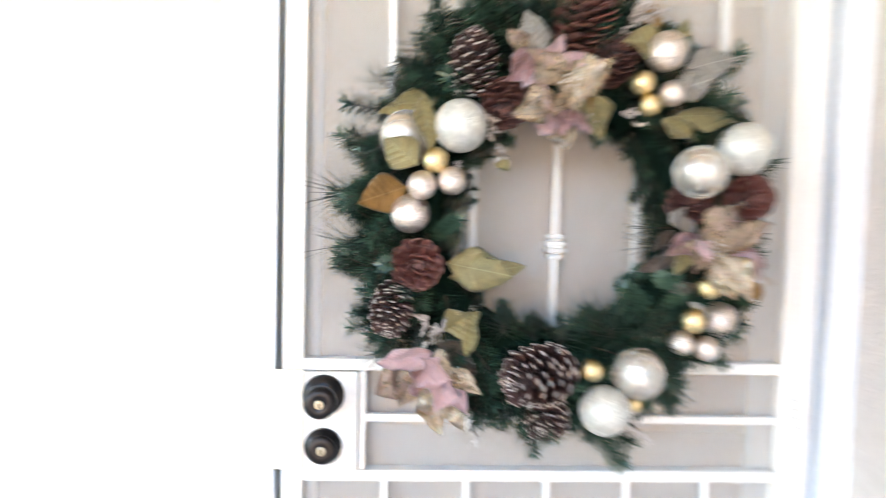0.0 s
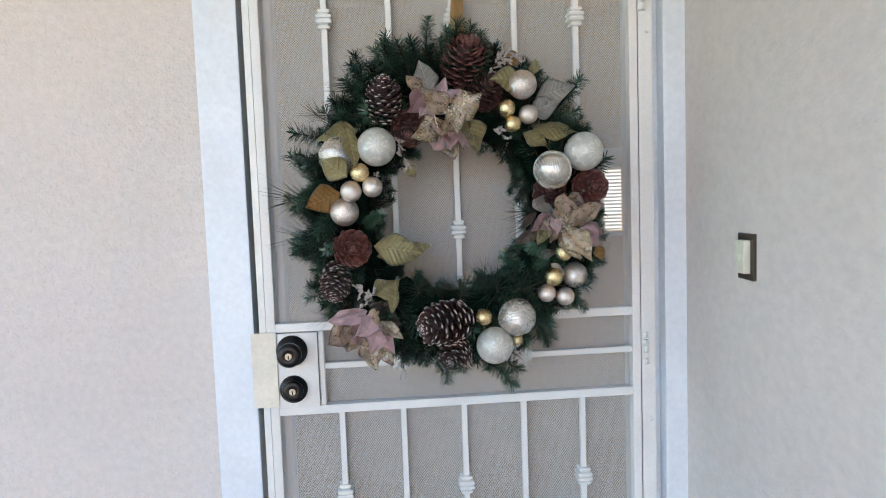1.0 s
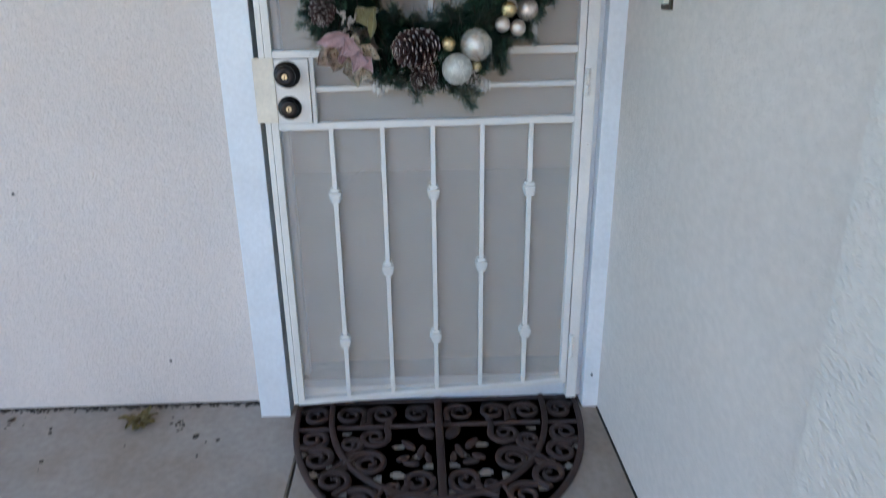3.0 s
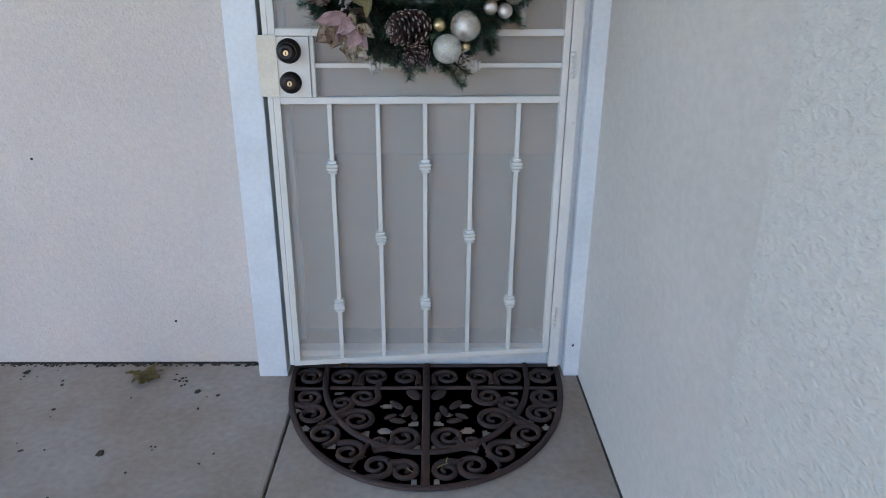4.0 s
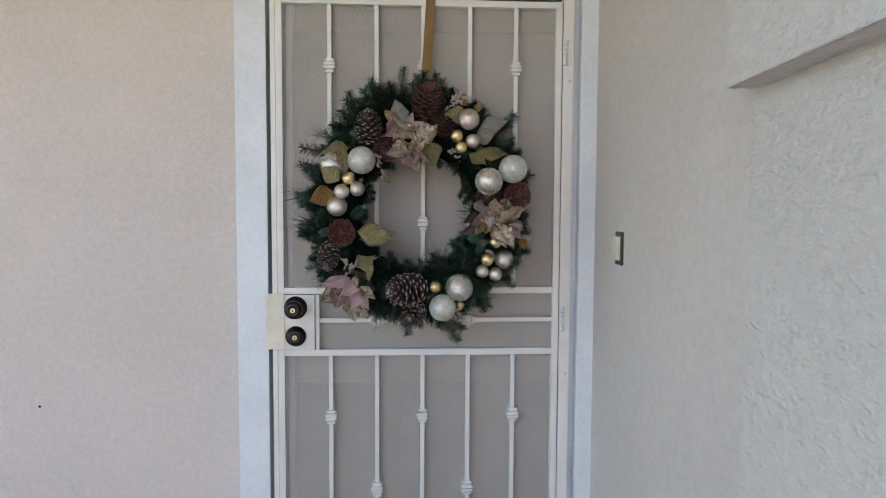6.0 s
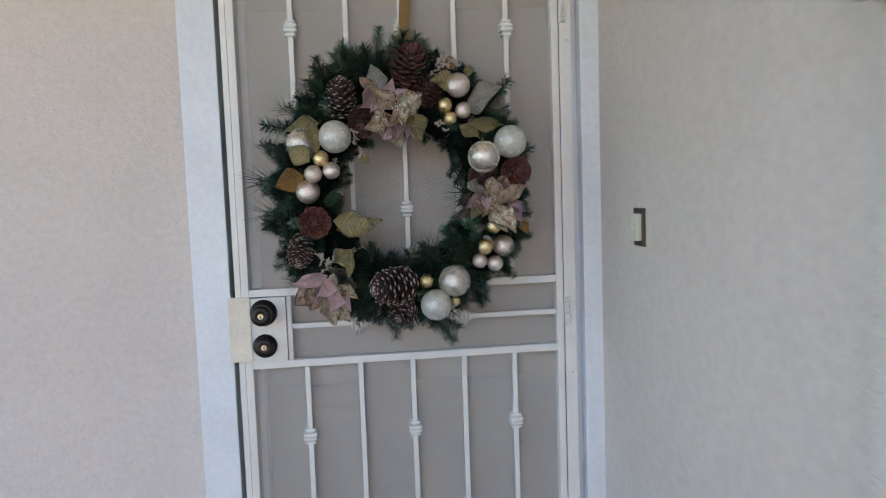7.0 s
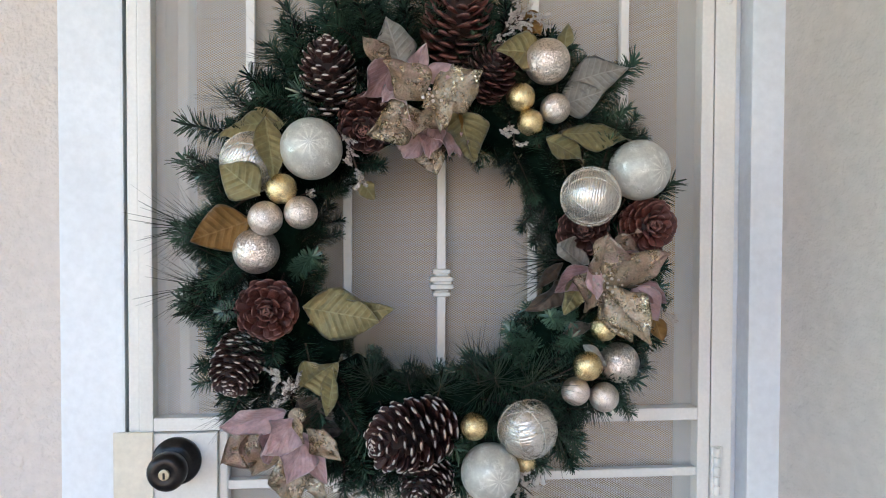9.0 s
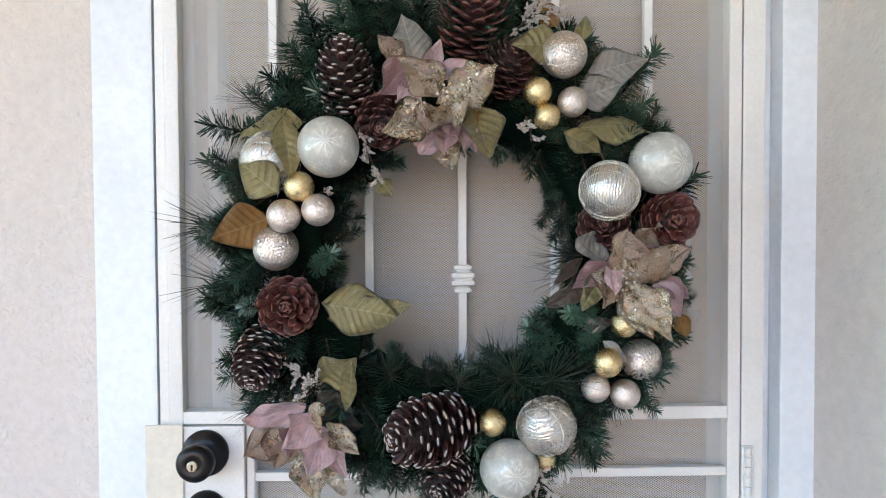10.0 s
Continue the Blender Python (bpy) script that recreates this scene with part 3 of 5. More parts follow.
structure("hall_front_east", boxed((OPEN_R + 0.02, WALL_Y + 0.161, 0.03), (3.0, WALL_Y + 0.21, 2.6)), ROOM, "beige wall of the hall", "wall")
structure("hall_ceiling", boxed((-2.3, WALL_Y + 0.16, 2.6), (3.1, HALL_Y + 0.1, 2.7)), ROOM, "beige ceiling of the hall", "ceiling")
window = thing("window_1", "small bright hall window with white blinds", "window", kind="structure")
part("pane", boxed((WIN[0], HALL_Y + 0.07, WIN[2]), (WIN[1], HALL_Y + 0.076, WIN[3])), DAYLIGHT, window)
frame_bm = bmesh.new()
for lo, hi in (((WIN[0] - 0.03, HALL_Y - 0.012, WIN[3]), (WIN[1] + 0.03, HALL_Y - 0.001, WIN[3] + 0.13)), ((WIN[0] - 0.03, HALL_Y - 0.012, WIN[2] - 0.035), (WIN[1] + 0.03, HALL_Y - 0.001, WIN[2])),
               ((WIN[0] - 0.03, HALL_Y - 0.011, WIN[2]), (WIN[0], HALL_Y - 0.001, WIN[3])), ((WIN[1], HALL_Y - 0.011, WIN[2]), (WIN[1] + 0.03, HALL_Y - 0.001, WIN[3]))):
    box(frame_bm, lo, hi)
part("window_frame", frame_bm, CASING, window)
slat = mesh("slat", boxed((WIN[0] + 0.004, -0.009, -0.001), (WIN[1] - 0.004, 0.009, 0.001)), CASING)
for i in range(21):
    part("slat", slat, CASING, window, m=pose(0, HALL_Y + 0.035, WIN[2] + 0.013 + 0.0235 * i, 35))

# ---- the security door, standing a little ajar ----
AJAR = Matrix.Translation((0.43, 0, 0)) @ Matrix.Rotation(radians(3.4), 4, "Z") @ Matrix.Translation((-0.43, 0, 0))
PITCH = 0.1355
LEFT, RIGHT, LOW, HIGH = -0.424, 0.407, 0.066, 1.945
door = thing("door_1", "white steel security screen door standing slightly ajar", "door", m=AJAR, kind="structure")
T = 0.019
part("stile", boxed((LEFT, -0.010, LOW), (LEFT + T, 0.014, HIGH), 0.0025, 2), METAL_PAINT, door)
part("stile", boxed((RIGHT - T, -0.010, LOW + 0.024), (RIGHT, 0.014, HIGH), 0.0025, 2), METAL_PAINT, door)
part("latch_strip", boxed((-0.4400, -0.004, LOW), (LEFT - 0.0015, 0.020, HIGH + 0.003), 0.002, 2), METAL_PAINT, door)
SAG = 0.024
sag = Matrix.Translation((LEFT, 0, LOW)) @ Matrix.Rotation(-math.atan(SAG), 4, "Y") @ Matrix.Translation((-LEFT, 0, -LOW))
part("bottom_rail", boxed((LEFT, -0.0105, LOW), (RIGHT + 0.0005, 0.0145, LOW + 0.018), 0.0025, 2, sag), METAL_PAINT, door)
for name, lo, hi in (("lower_rail", 0.907, 0.926), ("upper_rail", 1.091, 1.110), ("top_rail", HIGH - 0.019, HIGH)):
    part(name, boxed((LEFT + T, -0.010, lo), (RIGHT - T, 0.014, hi), 0.0025, 2), METAL_PAINT, door)
rail_mid = part("middle_rail", boxed((-0.316, -0.0065, 1.0055), (RIGHT - T, 0.0065, 1.0185), 0.001), METAL_PAINT, door)
part("box_post", boxed((-0.3155, -0.009, 0.926), (-0.303, 0.012, 1.091), 0.002), METAL_PAINT, door)


def collar_mesh():
    """The cast collar on a bar: a doubled middle ring and one at each end, with hollows between."""
    bm = bmesh.new()
    half = [(0.0185, 0.0012), (0.0235, 0.0025), (0.0235, 0.0085), (0.0135, 0.0105), (0.0126, 0.0122), (0.0178, 0.0145), (0.0178, 0.0195), (0.0119, 0.0200)]
    profile = [(r, -z) for r, z in half[::-1]] + half
    lathe(bm, profile, n=4)
    bmesh.ops.rotate(bm, verts=bm.verts, cent=(0, 0, 0), matrix=Matrix.Rotation(radians(45), 3, "Z"))
    bmesh.ops.bevel(bm, geom=[ed for ed in bm.edges], offset=0.0005, segments=1, affect="EDGES")
    return mesh("collar", bm, METAL_PAINT)


COLLAR = collar_mesh()
upper_bar = mesh("bar", boxed((-0.0062, -0.0062, 1.110), (0.0062, 0.0062, HIGH - 0.019), 0.001), METAL_PAINT)
for k in range(-2, 3):
    high = part("bar", upper_bar, METAL_PAINT, door, m=pose(k * PITCH, 0, 0))
    low = part("bar", boxed((-0.0062, -0.0062, LOW + 0.012 + SAG * (k * PITCH - LEFT)), (0.0062, 0.0062, 0.907), 0.001), METAL_PAINT, door, m=pose(k * PITCH, 0, 0))
    for z in ((1.299, 1.752) if k % 2 == 0 else (1.525,)):
        part("collar", COLLAR, METAL_PAINT, high, m=pose(0, 0, z))
    for z in ((0.276, 0.724) if k % 2 == 0 else (0.501,)):
        part("collar", COLLAR, METAL_PAINT, low, m=pose(0, 0, z))
for k in (-1, 0, 1):
    part("collar", COLLAR, METAL_PAINT, rail_mid, m=pose(k * PITCH, 0, 1.012, 0, 90, 0))
for lo, hi in (((LEFT + 0.004, 0.0142, 1.100), (RIGHT - 0.004, 0.0146, HIGH - 0.008)), ((LEFT + 0.004, 0.0142, LOW + 0.006), (RIGHT - 0.004, 0.0146, 0.918)), ((-0.310, 0.0142, 0.918), (RIGHT - 0.004, 0.0146, 1.100))):
    sheet = bmesh.new()
    vs = [sheet.verts.new(c) for c in ((lo[0], lo[1], lo[2]), (hi[0], lo[1], lo[2] + (0.018 if lo[2] < 0.5 else 0)), (hi[0], lo[1], hi[2]), (lo[0], lo[1], hi[2]))]
    sheet.faces.new(vs)
    part("screen", sheet, SCREEN, door, "pale fine steel mesh")
# lock box and its plates
lock = part("lock_box", boxed((-0.424, -0.016, 0.927), (-0.3165, 0.014, 1.0895), 0.002, 2), METAL_PAINT, door)
part("latch_guard", boxed((-0.456, -0.0195, 0.930), (-0.4025, -0.0162, 1.0935), 0.001), YELLOWED, lock, "yellowed latch guard plate")


def knob(z, rose, reach, ball, keyed):
    body = bmesh.new()
    lathe(body, [(rose, 0.0), (rose, 0.004), (rose * 0.93, 0.008), (rose * 0.72, 0.011), (rose * 0.66, 0.013)], aim((-0.371, -0.016, z), (0, -1, 0)), 32)
    made = part("rose", body, BRONZE, lock, "dark bronze lock rose", smooth=True)
    turned = bmesh.new()
    lathe(turned, [(ball * 0.55, 0.011), (ball * 0.52, reach * 0.35), (ball * 0.8, reach * 0.5), (ball, reach * 0.66), (ball, reach * 0.86), (ball * 0.84, reach * 0.97), (ball * 0.5, reach), (ball * 0.45, reach * 0.985)], aim((-0.371, -0.016, z), (0, -1, 0)), 32)
    part("knob", turned, BRONZE, made, smooth=True)
    key = bmesh.new()
    lathe(key, [(0.0072, reach * 0.97), (0.0072, reach + 0.0015), (0.0062, reach + 0.002)], aim((-0.371, -0.016, z), (0, -1, 0)), 20)
    cyl = part("lock_cylinder", key, BRASS, made, "brassy key cylinder")
    return cyl


knob(1.052, 0.0335, 0.058, 0.0255, True)
knob(0.968, 0.0300, 0.026, 0.0225, True)
for z, reach in ((1.052, 0.058), (0.968, 0.026)):
    part("keyway", boxed((-0.3722, -0.016 - reach - 0.0032, z - 0.005), (-0.3698, -0.016 - reach - 0.001, z + 0.003)), DARK, lock)


def hinge(z):
    h = part("hinge", boxed((0.409, -0.012, z - 0.037), (0.427, -0.004, z + 0.037), 0.001), METAL_PAINT, door, "white painted butt hinge")
    for i in range(5):
        barrel = bmesh.new()
        lathe(barrel, [(0.0045, -0.0068), (0.0055, -0.006), (0.0055, 0.006), (0.0045, 0.0068)], pose(0.4175, -0.0125, z - 0.029 + 0.0145 * i), 12)
        part("knuckle", barrel, METAL_PAINT, h, smooth=True)


for z in (0.215, 1.013, 1.80):
    hinge(z)

# ---- ribbon over the door ----
ribbon = bmesh.new()
path = [Vector((0.020, 0.024, HIGH - 0.10)), Vector((0.020, 0.0235, HIGH)), Vector((0.020, 0.018, HIGH + 0.0035)), Vector((0.020, -0.006, HIGH + 0.004)), Vector((0.020, -0.0135, HIGH + 0.001)), Vector((0.020, -0.0145, HIGH - 0.01)),
        Vector((0.012, -0.022, 1.80)), Vector((0.004, -0.036, 1.70)), Vector((-0.004, -0.06, 1.60)), Vector((-0.006, -0.07, 1.555))]
left = [ribbon.verts.new(p + Vector((-0.0135, 0, 0))) for p in path]
right = [ribbon.verts.new(p + Vector((0.0135, 0, 0))) for p in path]
for i in range(len(path) - 1):
    ribbon.faces.new((left[i], right[i], right[i + 1], left[i + 1]))
bmesh.ops.solidify(ribbon, geom=ribbon.faces[:], thickness=0.0012)
strap = tagged(new("wreath_ribbon", mesh("wreath_ribbon", ribbon, STRAP, True)), "gold satin ribbon hung over the screen door", "ribbon")
strap.matrix_basis = AJAR

# ---- the wreath ----
wreath = thing("wreath", "pine wreath with pinecones, baubles and pink flowers on the door", "wreath", m=AJAR)
CENTRE = Vector((-0.020, -0.070, 1.337))
rng = random.Random(7)


def polar(angle, r, y):
    """A point of the wreath: angle in degrees from the right, anticlockwise, radius, depth."""
    return CENTRE + Vector((r * math.cos(radians(angle)), y, r * math.sin(radians(angle))))


# near-black tube added to stand in for deep shade between the twigs
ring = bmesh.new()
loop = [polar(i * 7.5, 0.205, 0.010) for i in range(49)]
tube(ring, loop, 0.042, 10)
part("ring", ring, CORE_SHADE, wreath, "near-black filler ring for the shade between twigs", smooth=True)


def branch_mesh(length, needles, reach, lean, seed, thick=0.0011, mat=None, blunt=0.75):
    """A twig along local z, set like a bottle brush with stiff flat needles cut blunt at their ends."""
    r = random.Random(seed)
    bm = bmesh.new()
    bend = Vector((r.uniform(-0.14, 0.14), r.uniform(-0.14, 0.14), 0)) * length
    spine = [Vector((bend.x * (t / 5) ** 2, bend.y * (t / 5) ** 2, length * t / 5)) for t in range(6)]
    tube(bm, spine, 0.0022, 5, 0.001)
    stem = len(bm.faces)
    for i in range(needles):
        t = (i + r.random()) / needles
        base = Vector((bend.x * t * t, bend.y * t * t, length * t))
        a = i * 2.39996 + r.uniform(-0.5, 0.5)
        k = lean * r.uniform(0.7, 1.4) * (1.0 if t < 0.75 else 1.0 - 2.2 * (t - 0.75))
        out = Vector((math.cos(a) * k, math.sin(a) * k, max(0.35, 1 - 0.35 * k))).normalized()
        size = reach * r.uniform(0.72, 1.12)
        side = out.cross(Vector((0, 0, 1))).normalized() * thick * r.uniform(0.8, 1.2)
        lift = out.cross(side).normalized() * thick * 0.5
        droop = Vector((r.uniform(-1, 1), r.uniform(-1, 1), r.uniform(-0.4, 1.2))) * size * 0.10
        rings = []
        for along, wide, sag in ((0.0, 0.6, 0.0), (0.55, 1.0, 0.3), (1.0, blunt, 1.0)):
            p = base + out * size * along + droop * sag
            rings.append([bm.verts.new(p + q * wide) for q in (side, -side, lift)])
        for one, two in zip(rings, rings[1:]):
            for j in range(3):
                bm.faces.new((one[j], one[(j + 1) % 3], two[(j + 1) % 3], two[j]))
        bm.faces.new(rings[-1])
    for i, f in enumerate(bm.faces):
        f.material_index = 1 if i < stem else 0
    return mesh("pine_branch", bm, [mat or NEEDLE, TWIG])


SHORT = [branch_mesh(0.078 + 0.007 * i, 290, 0.026, 2.1, 40 + i, 0.0014) for i in range(6)]
LONG = [branch_mesh(0.045, 64, 0.088, 0.8, 60 + i, 0.0006, NEEDLE_LONG, 0.35) for i in range(4)]


def set_branch(data, place, way, size=1.0):
    part("pine_branch", data, NEEDLE, wreath, m=aim(place, way, rng.uniform(0, 6.28)) @ Matrix.Diagonal((size, size, size, 1)))


# a thick bed of twigs all round, sweeping clockwise and outwards, in three layers
for layer, (count, r0, out, y0) in enumerate(((96, 0.258, 1.0, 0.01), (74, 0.205, 0.25, -0.03), (78, 0.182, -0.6, -0.008), (84, 0.246, 0.6, -0.035))):
    for i in range(count):
        a = 360 * (i + 0.5 * (layer % 2)) / count + rng.uniform(-5, 5)
        radial = Vector((math.cos(radians(a)), 0, math.sin(radians(a))))
        along = Vector((-math.sin(radians(a)), 0, math.cos(radians(a)))) * (1 if layer % 2 else -1)
        way = radial * out * rng.uniform(0.6, 1.2) + along * rng.uniform(0.35, 1.0) + Vector((0, -rng.uniform(0.0, 0.38), 0))
        size = {0: 0.78, 1: 0.78, 2: 0.52, 3: 0.76}[layer] * rng.uniform(0.85, 1.15)
        set_branch(SHORT[rng.randrange(6)], polar(a, r0 + rng.uniform(-0.015, 0.015), y0 + rng.uniform(-0.01, 0.015)), way, size)
# short stubby twigs that close the outline
for i in range(64):
    a = 360 * i / 64 + rng.uniform(-3, 3)
    radial, along = Vector((math.cos(radians(a)), 0, math.sin(radians(a)))), Vector((math.sin(radians(a)), 0, -math.cos(radians(a))))
    set_branch(SHORT[i % 6], polar(a, 0.262 + rng.uniform(-0.012, 0.012), -0.012 + rng.uniform(-0.02, 0.015)), radial * 0.7 + along * rng.uniform(-1, 1) + Vector((0, -0.25, 0)), rng.uniform(0.55, 0.72))
# a fuller crown at the top
for i in range(26):
    a = 62 + 2.7 * i
    radial = Vector((math.cos(radians(a)), 0, math.sin(radians(a))))
    set_branch(SHORT[i % 6], polar(a, 0.268 + 0.008 * (i % 3), -0.005 - 0.01 * (i % 2)), radial + Vector((rng.uniform(-0.7, 0.7), -0.15, 0)), rng.uniform(0.7, 0.85))
for i in range(11):
    a = 66 + 5 * i
    set_branch(SHORT[i % 6], polar(a, 0.272 + 0.01 * (i % 2), -0.035 - 0.012 * (i % 3)), Vector((0.6 * math.cos(radians(a)) + rng.uniform(-0.3, 0.3), -0.12, 1)), rng.uniform(0.72, 0.88))
# tufts that stand out of the outline
def rooted(p, share):
    """The foot of a tuft, drawn into the thick of the ring."""
    p = Vector(p)
    hub = polar(0, 0, p.y - CENTRE.y)
    r = (p - hub).length
    return p.lerp(hub, share) if r > 0.21 else hub + (p - hub) * (max(r, 0.178) / r)


for px, way, size in (((-0.266, -0.090, 1.512), (-1, -0.1, 0.15), 1.25), ((-0.228, -0.090, 1.561), (-0.8, -0.1, 0.6), 1.1), ((-0.198, -0.090, 1.617), (-0.5, -0.1, 0.9), 0.95), ((-0.139, -0.080, 1.662), (-0.3, -0.1, 1), 1.0),
                      ((-0.071, -0.080, 1.700), (0.1, -0.1, 1), 0.95), ((0.020, -0.080, 1.707), (0.35, -0.1, 1), 1.0), ((-0.291, -0.080, 1.358), (-1, -0.1, 0.1), 1.0), ((-0.299, -0.080, 1.252), (-1, -0.1, -0.15), 0.95),
                      ((0.222, -0.090, 1.561), (0.75, -0.15, 0.85), 1.15), ((0.179, -0.080, 1.609), (0.3, -0.1, 1), 0.75), ((0.259, -0.080, 1.518), (0.7, -0.1, 0.2), 0.7), ((0.247, -0.080, 1.131), (0.6, -0.1, -0.5), 0.75),
                      ((0.179, -0.080, 1.070), (0.4, -0.1, -0.9), 0.85), ((0.062, -0.080, 1.009), (0.75, -0.1, -0.8), 1.05), ((-0.108, -0.090, 1.058), (-0.1, -0.25, -1), 1.0), ((-0.063, -0.080, 1.025), (0.15, -0.1, -1), 0.85),
                      ((-0.170, -0.080, 1.070), (-0.5, -0.1, -1), 0.75), ((-0.268, -0.080, 1.161), (-0.8, -0.1, -0.5), 0.8), ((-0.278, -0.130, 1.269), (-0.6, -0.6, 0.05), 0.7),
                      ((-0.093, -0.090, 1.666), (-0.1, -0.2, 1), 0.9), ((-0.026, -0.090, 1.674), (0.1, -0.2, 1), 0.9), ((0.043, -0.080, 1.662), (0.3, -0.1, 1), 0.9), ((0.056, -0.100, 1.195), (-0.7, -0.3, 0.6), 0.7),
                      ((-0.004, -0.100, 1.181), (-0.3, -0.3, 1), 0.55), ((-0.093, -0.100, 1.181), (-0.1, -0.3, 1), 0.55), ((0.098, -0.110, 1.190), (-0.1, -0.5, 1), 0.7), ((0.165, -0.095, 1.245), (-0.5, -0.7, 0.3), 0.75), ((0.150, -0.100, 1.215), (0.2, -0.8, 0.5), 0.75), ((0.190, -0.100, 1.265), (-0.3, -0.8, -0.3), 0.7), ((0.140, -0.090, 1.275), (-0.8, -0.5, -0.1), 0.7), ((0.105, -0.085, 1.545), (0.3, -0.7, -0.5), 0.7), ((-0.190, -0.100, 1.320), (0.3, -0.7, 0.3), 0.75), ((0.111, -0.120, 1.221), (-0.6, -0.5, 0.6), 0.8)):
    set_branch(SHORT[rng.randrange(6)], rooted(px, 0.12), way, size * 0.74)
for px, way, size in (((-0.332, -0.070, 1.381), (-1, -0.1, 0.12), 1.2), ((-0.324, -0.070, 1.297), (-1, -0.05, 0.0), 1.1), ((-0.202, -0.070, 1.604), (-0.9, -0.1, 0.5), 1.1), ((0.139, -0.100, 1.336), (-1, -0.5, 0.1), 0.95), ((0.143, -0.090, 1.313), (-1, -0.3, -0.15), 0.85),
                      ((0.274, -0.070, 1.297), (1, -0.1, -0.1), 0.8), ((0.251, -0.070, 1.182), (1, -0.1, -0.25), 0.8), ((-0.015, -0.120, 1.179), (0.1, -0.8, 0.8), 0.85), ((0.065, -0.120, 1.172), (-0.3, -0.9, 0.5), 1.1), ((-0.098, -0.120, 1.176), (-0.1, -0.9, 0.7), 0.85),
                      ((-0.291, -0.080, 1.116), (-1, -0.1, -0.1), 0.7), ((-0.048, -0.070, 1.013), (0, -0.1, -1), 0.9), ((0.281, -0.070, 1.450), (1, -0.1, 0.3), 0.6), ((-0.301, -0.070, 1.558), (-1, 0, 0.6), 0.7), ((0.041, -0.100, 1.173), (-0.1, -0.4, 1), 0.95), ((0.097, -0.120, 1.170), (0.3, -0.9, 0.4), 1.0), ((0.145, -0.130, 1.108), (0.1, -1, -0.3), 0.9), ((-0.048, -0.100, 1.166), (-0.2, -0.4, 1), 0.7)):
    set_branch(LONG[rng.randrange(4)], rooted(px, 0.10), way, size * 0.72)


set_branch(SHORT[2], (0.045, -0.085, 1.025), (0.069, -0.005, -0.059), 0.82)


# pinecones
def scale_mesh(mat, tip):
    """One woody scale of unit size along local y: a flat tongue that swells to a rounded end, its upper lip a colour of its own."""
    bm = bmesh.new()
    ring = [(math.cos(2 * math.pi * k / 8), math.sin(2 * math.pi * k / 8)) for k in range(8)]
    loops, lips = [], []
    for k, wide, thick, lift in ((0.0, 0.60, 0.16, 0.0), (0.55, 0.98, 0.20, 0.0), (0.80, 1.05, 0.25, 0.12), (0.93, 0.88, 0.26, 0.26), (1.01, 0.62, 0.20, 0.38), (1.06, 0.28, 0.10, 0.46)):
        loops.append([bm.verts.new((wide * c, k, lift + thick * d)) for c, d in ring])
    for band, (one, two) in enumerate(zip(loops, loops[1:])):
        for k in range(8):
            f = bm.faces.new((one[k], one[(k + 1) % 8], two[(k + 1) % 8], two[k]))
            if band == 4:
                lips.append(f)
    lips.append(bm.faces.new(loops[-1]))
    bm.faces.new(loops[0][::-1])
    for f in lips:
        f.material_index = 1
    bmesh.ops.recalc_face_normals(bm, faces=bm.faces[:])
    return mesh("scale", bm, [mat, tip], True)


# on dark and red cones the paler lip paints a lit rim
SCALES = {"white": scale_mesh(CONE, CONE_TIP), "dark": scale_mesh(CONE, CONE_RIM_LIGHT), "red": scale_mesh(CONE_RED, CONE_RIM_LIGHT)}


def pinecone(place, way, length, radius, kind, label, seed):
    """Scales in a spiral on a tapering core, along local z, opening towards the foot."""
    r = random.Random(seed)

    def girth(t):
        return radius * (0.60 + 0.42 * math.sin(math.pi * min(1, 0.15 + t * 0.72))) * (1 if t < 0.8 else 1 - 2.6 * (t - 0.8))

    core = lathe(bmesh.new(), [(girth(t / 7) * (0.5 if t < 7 else 0.15), length * t / 7) for t in range(8)], n=10)
    cone = part("pinecone", core, CONE_CORE, wreath, label, m=aim(place, way, r.uniform(0, 6)))
    n = 112
    for i in range(n):
        t = (i + 0.5) / n
        a = i * 2.39996 + r.uniform(-0.12, 0.12)
        rad = girth(t)
        out, side = Vector((math.cos(a), math.sin(a), 0)), Vector((-math.sin(a), math.cos(a), 0))
        rise = radians(48 * t + max(0, t - 0.8) * 130 + r.uniform(-8, 8))
        ahead = out * math.cos(rise) + Vector((0, 0, math.sin(rise)))
        up = side.cross(ahead) * -1
        w = radius * (0.225 - 0.085 * t) * r.uniform(0.86, 1.14)
        m = Matrix((side * w, ahead * rad * 0.60 * r.uniform(0.92, 1.08), up * w)).transposed().to_4x4()
        m.translation = out * rad * 0.40 * (1 - 0.9 * t ** 4) + Vector((0, 0, length * t * 0.94))
        part("scale", SCALES[kind], None, cone, m=m)


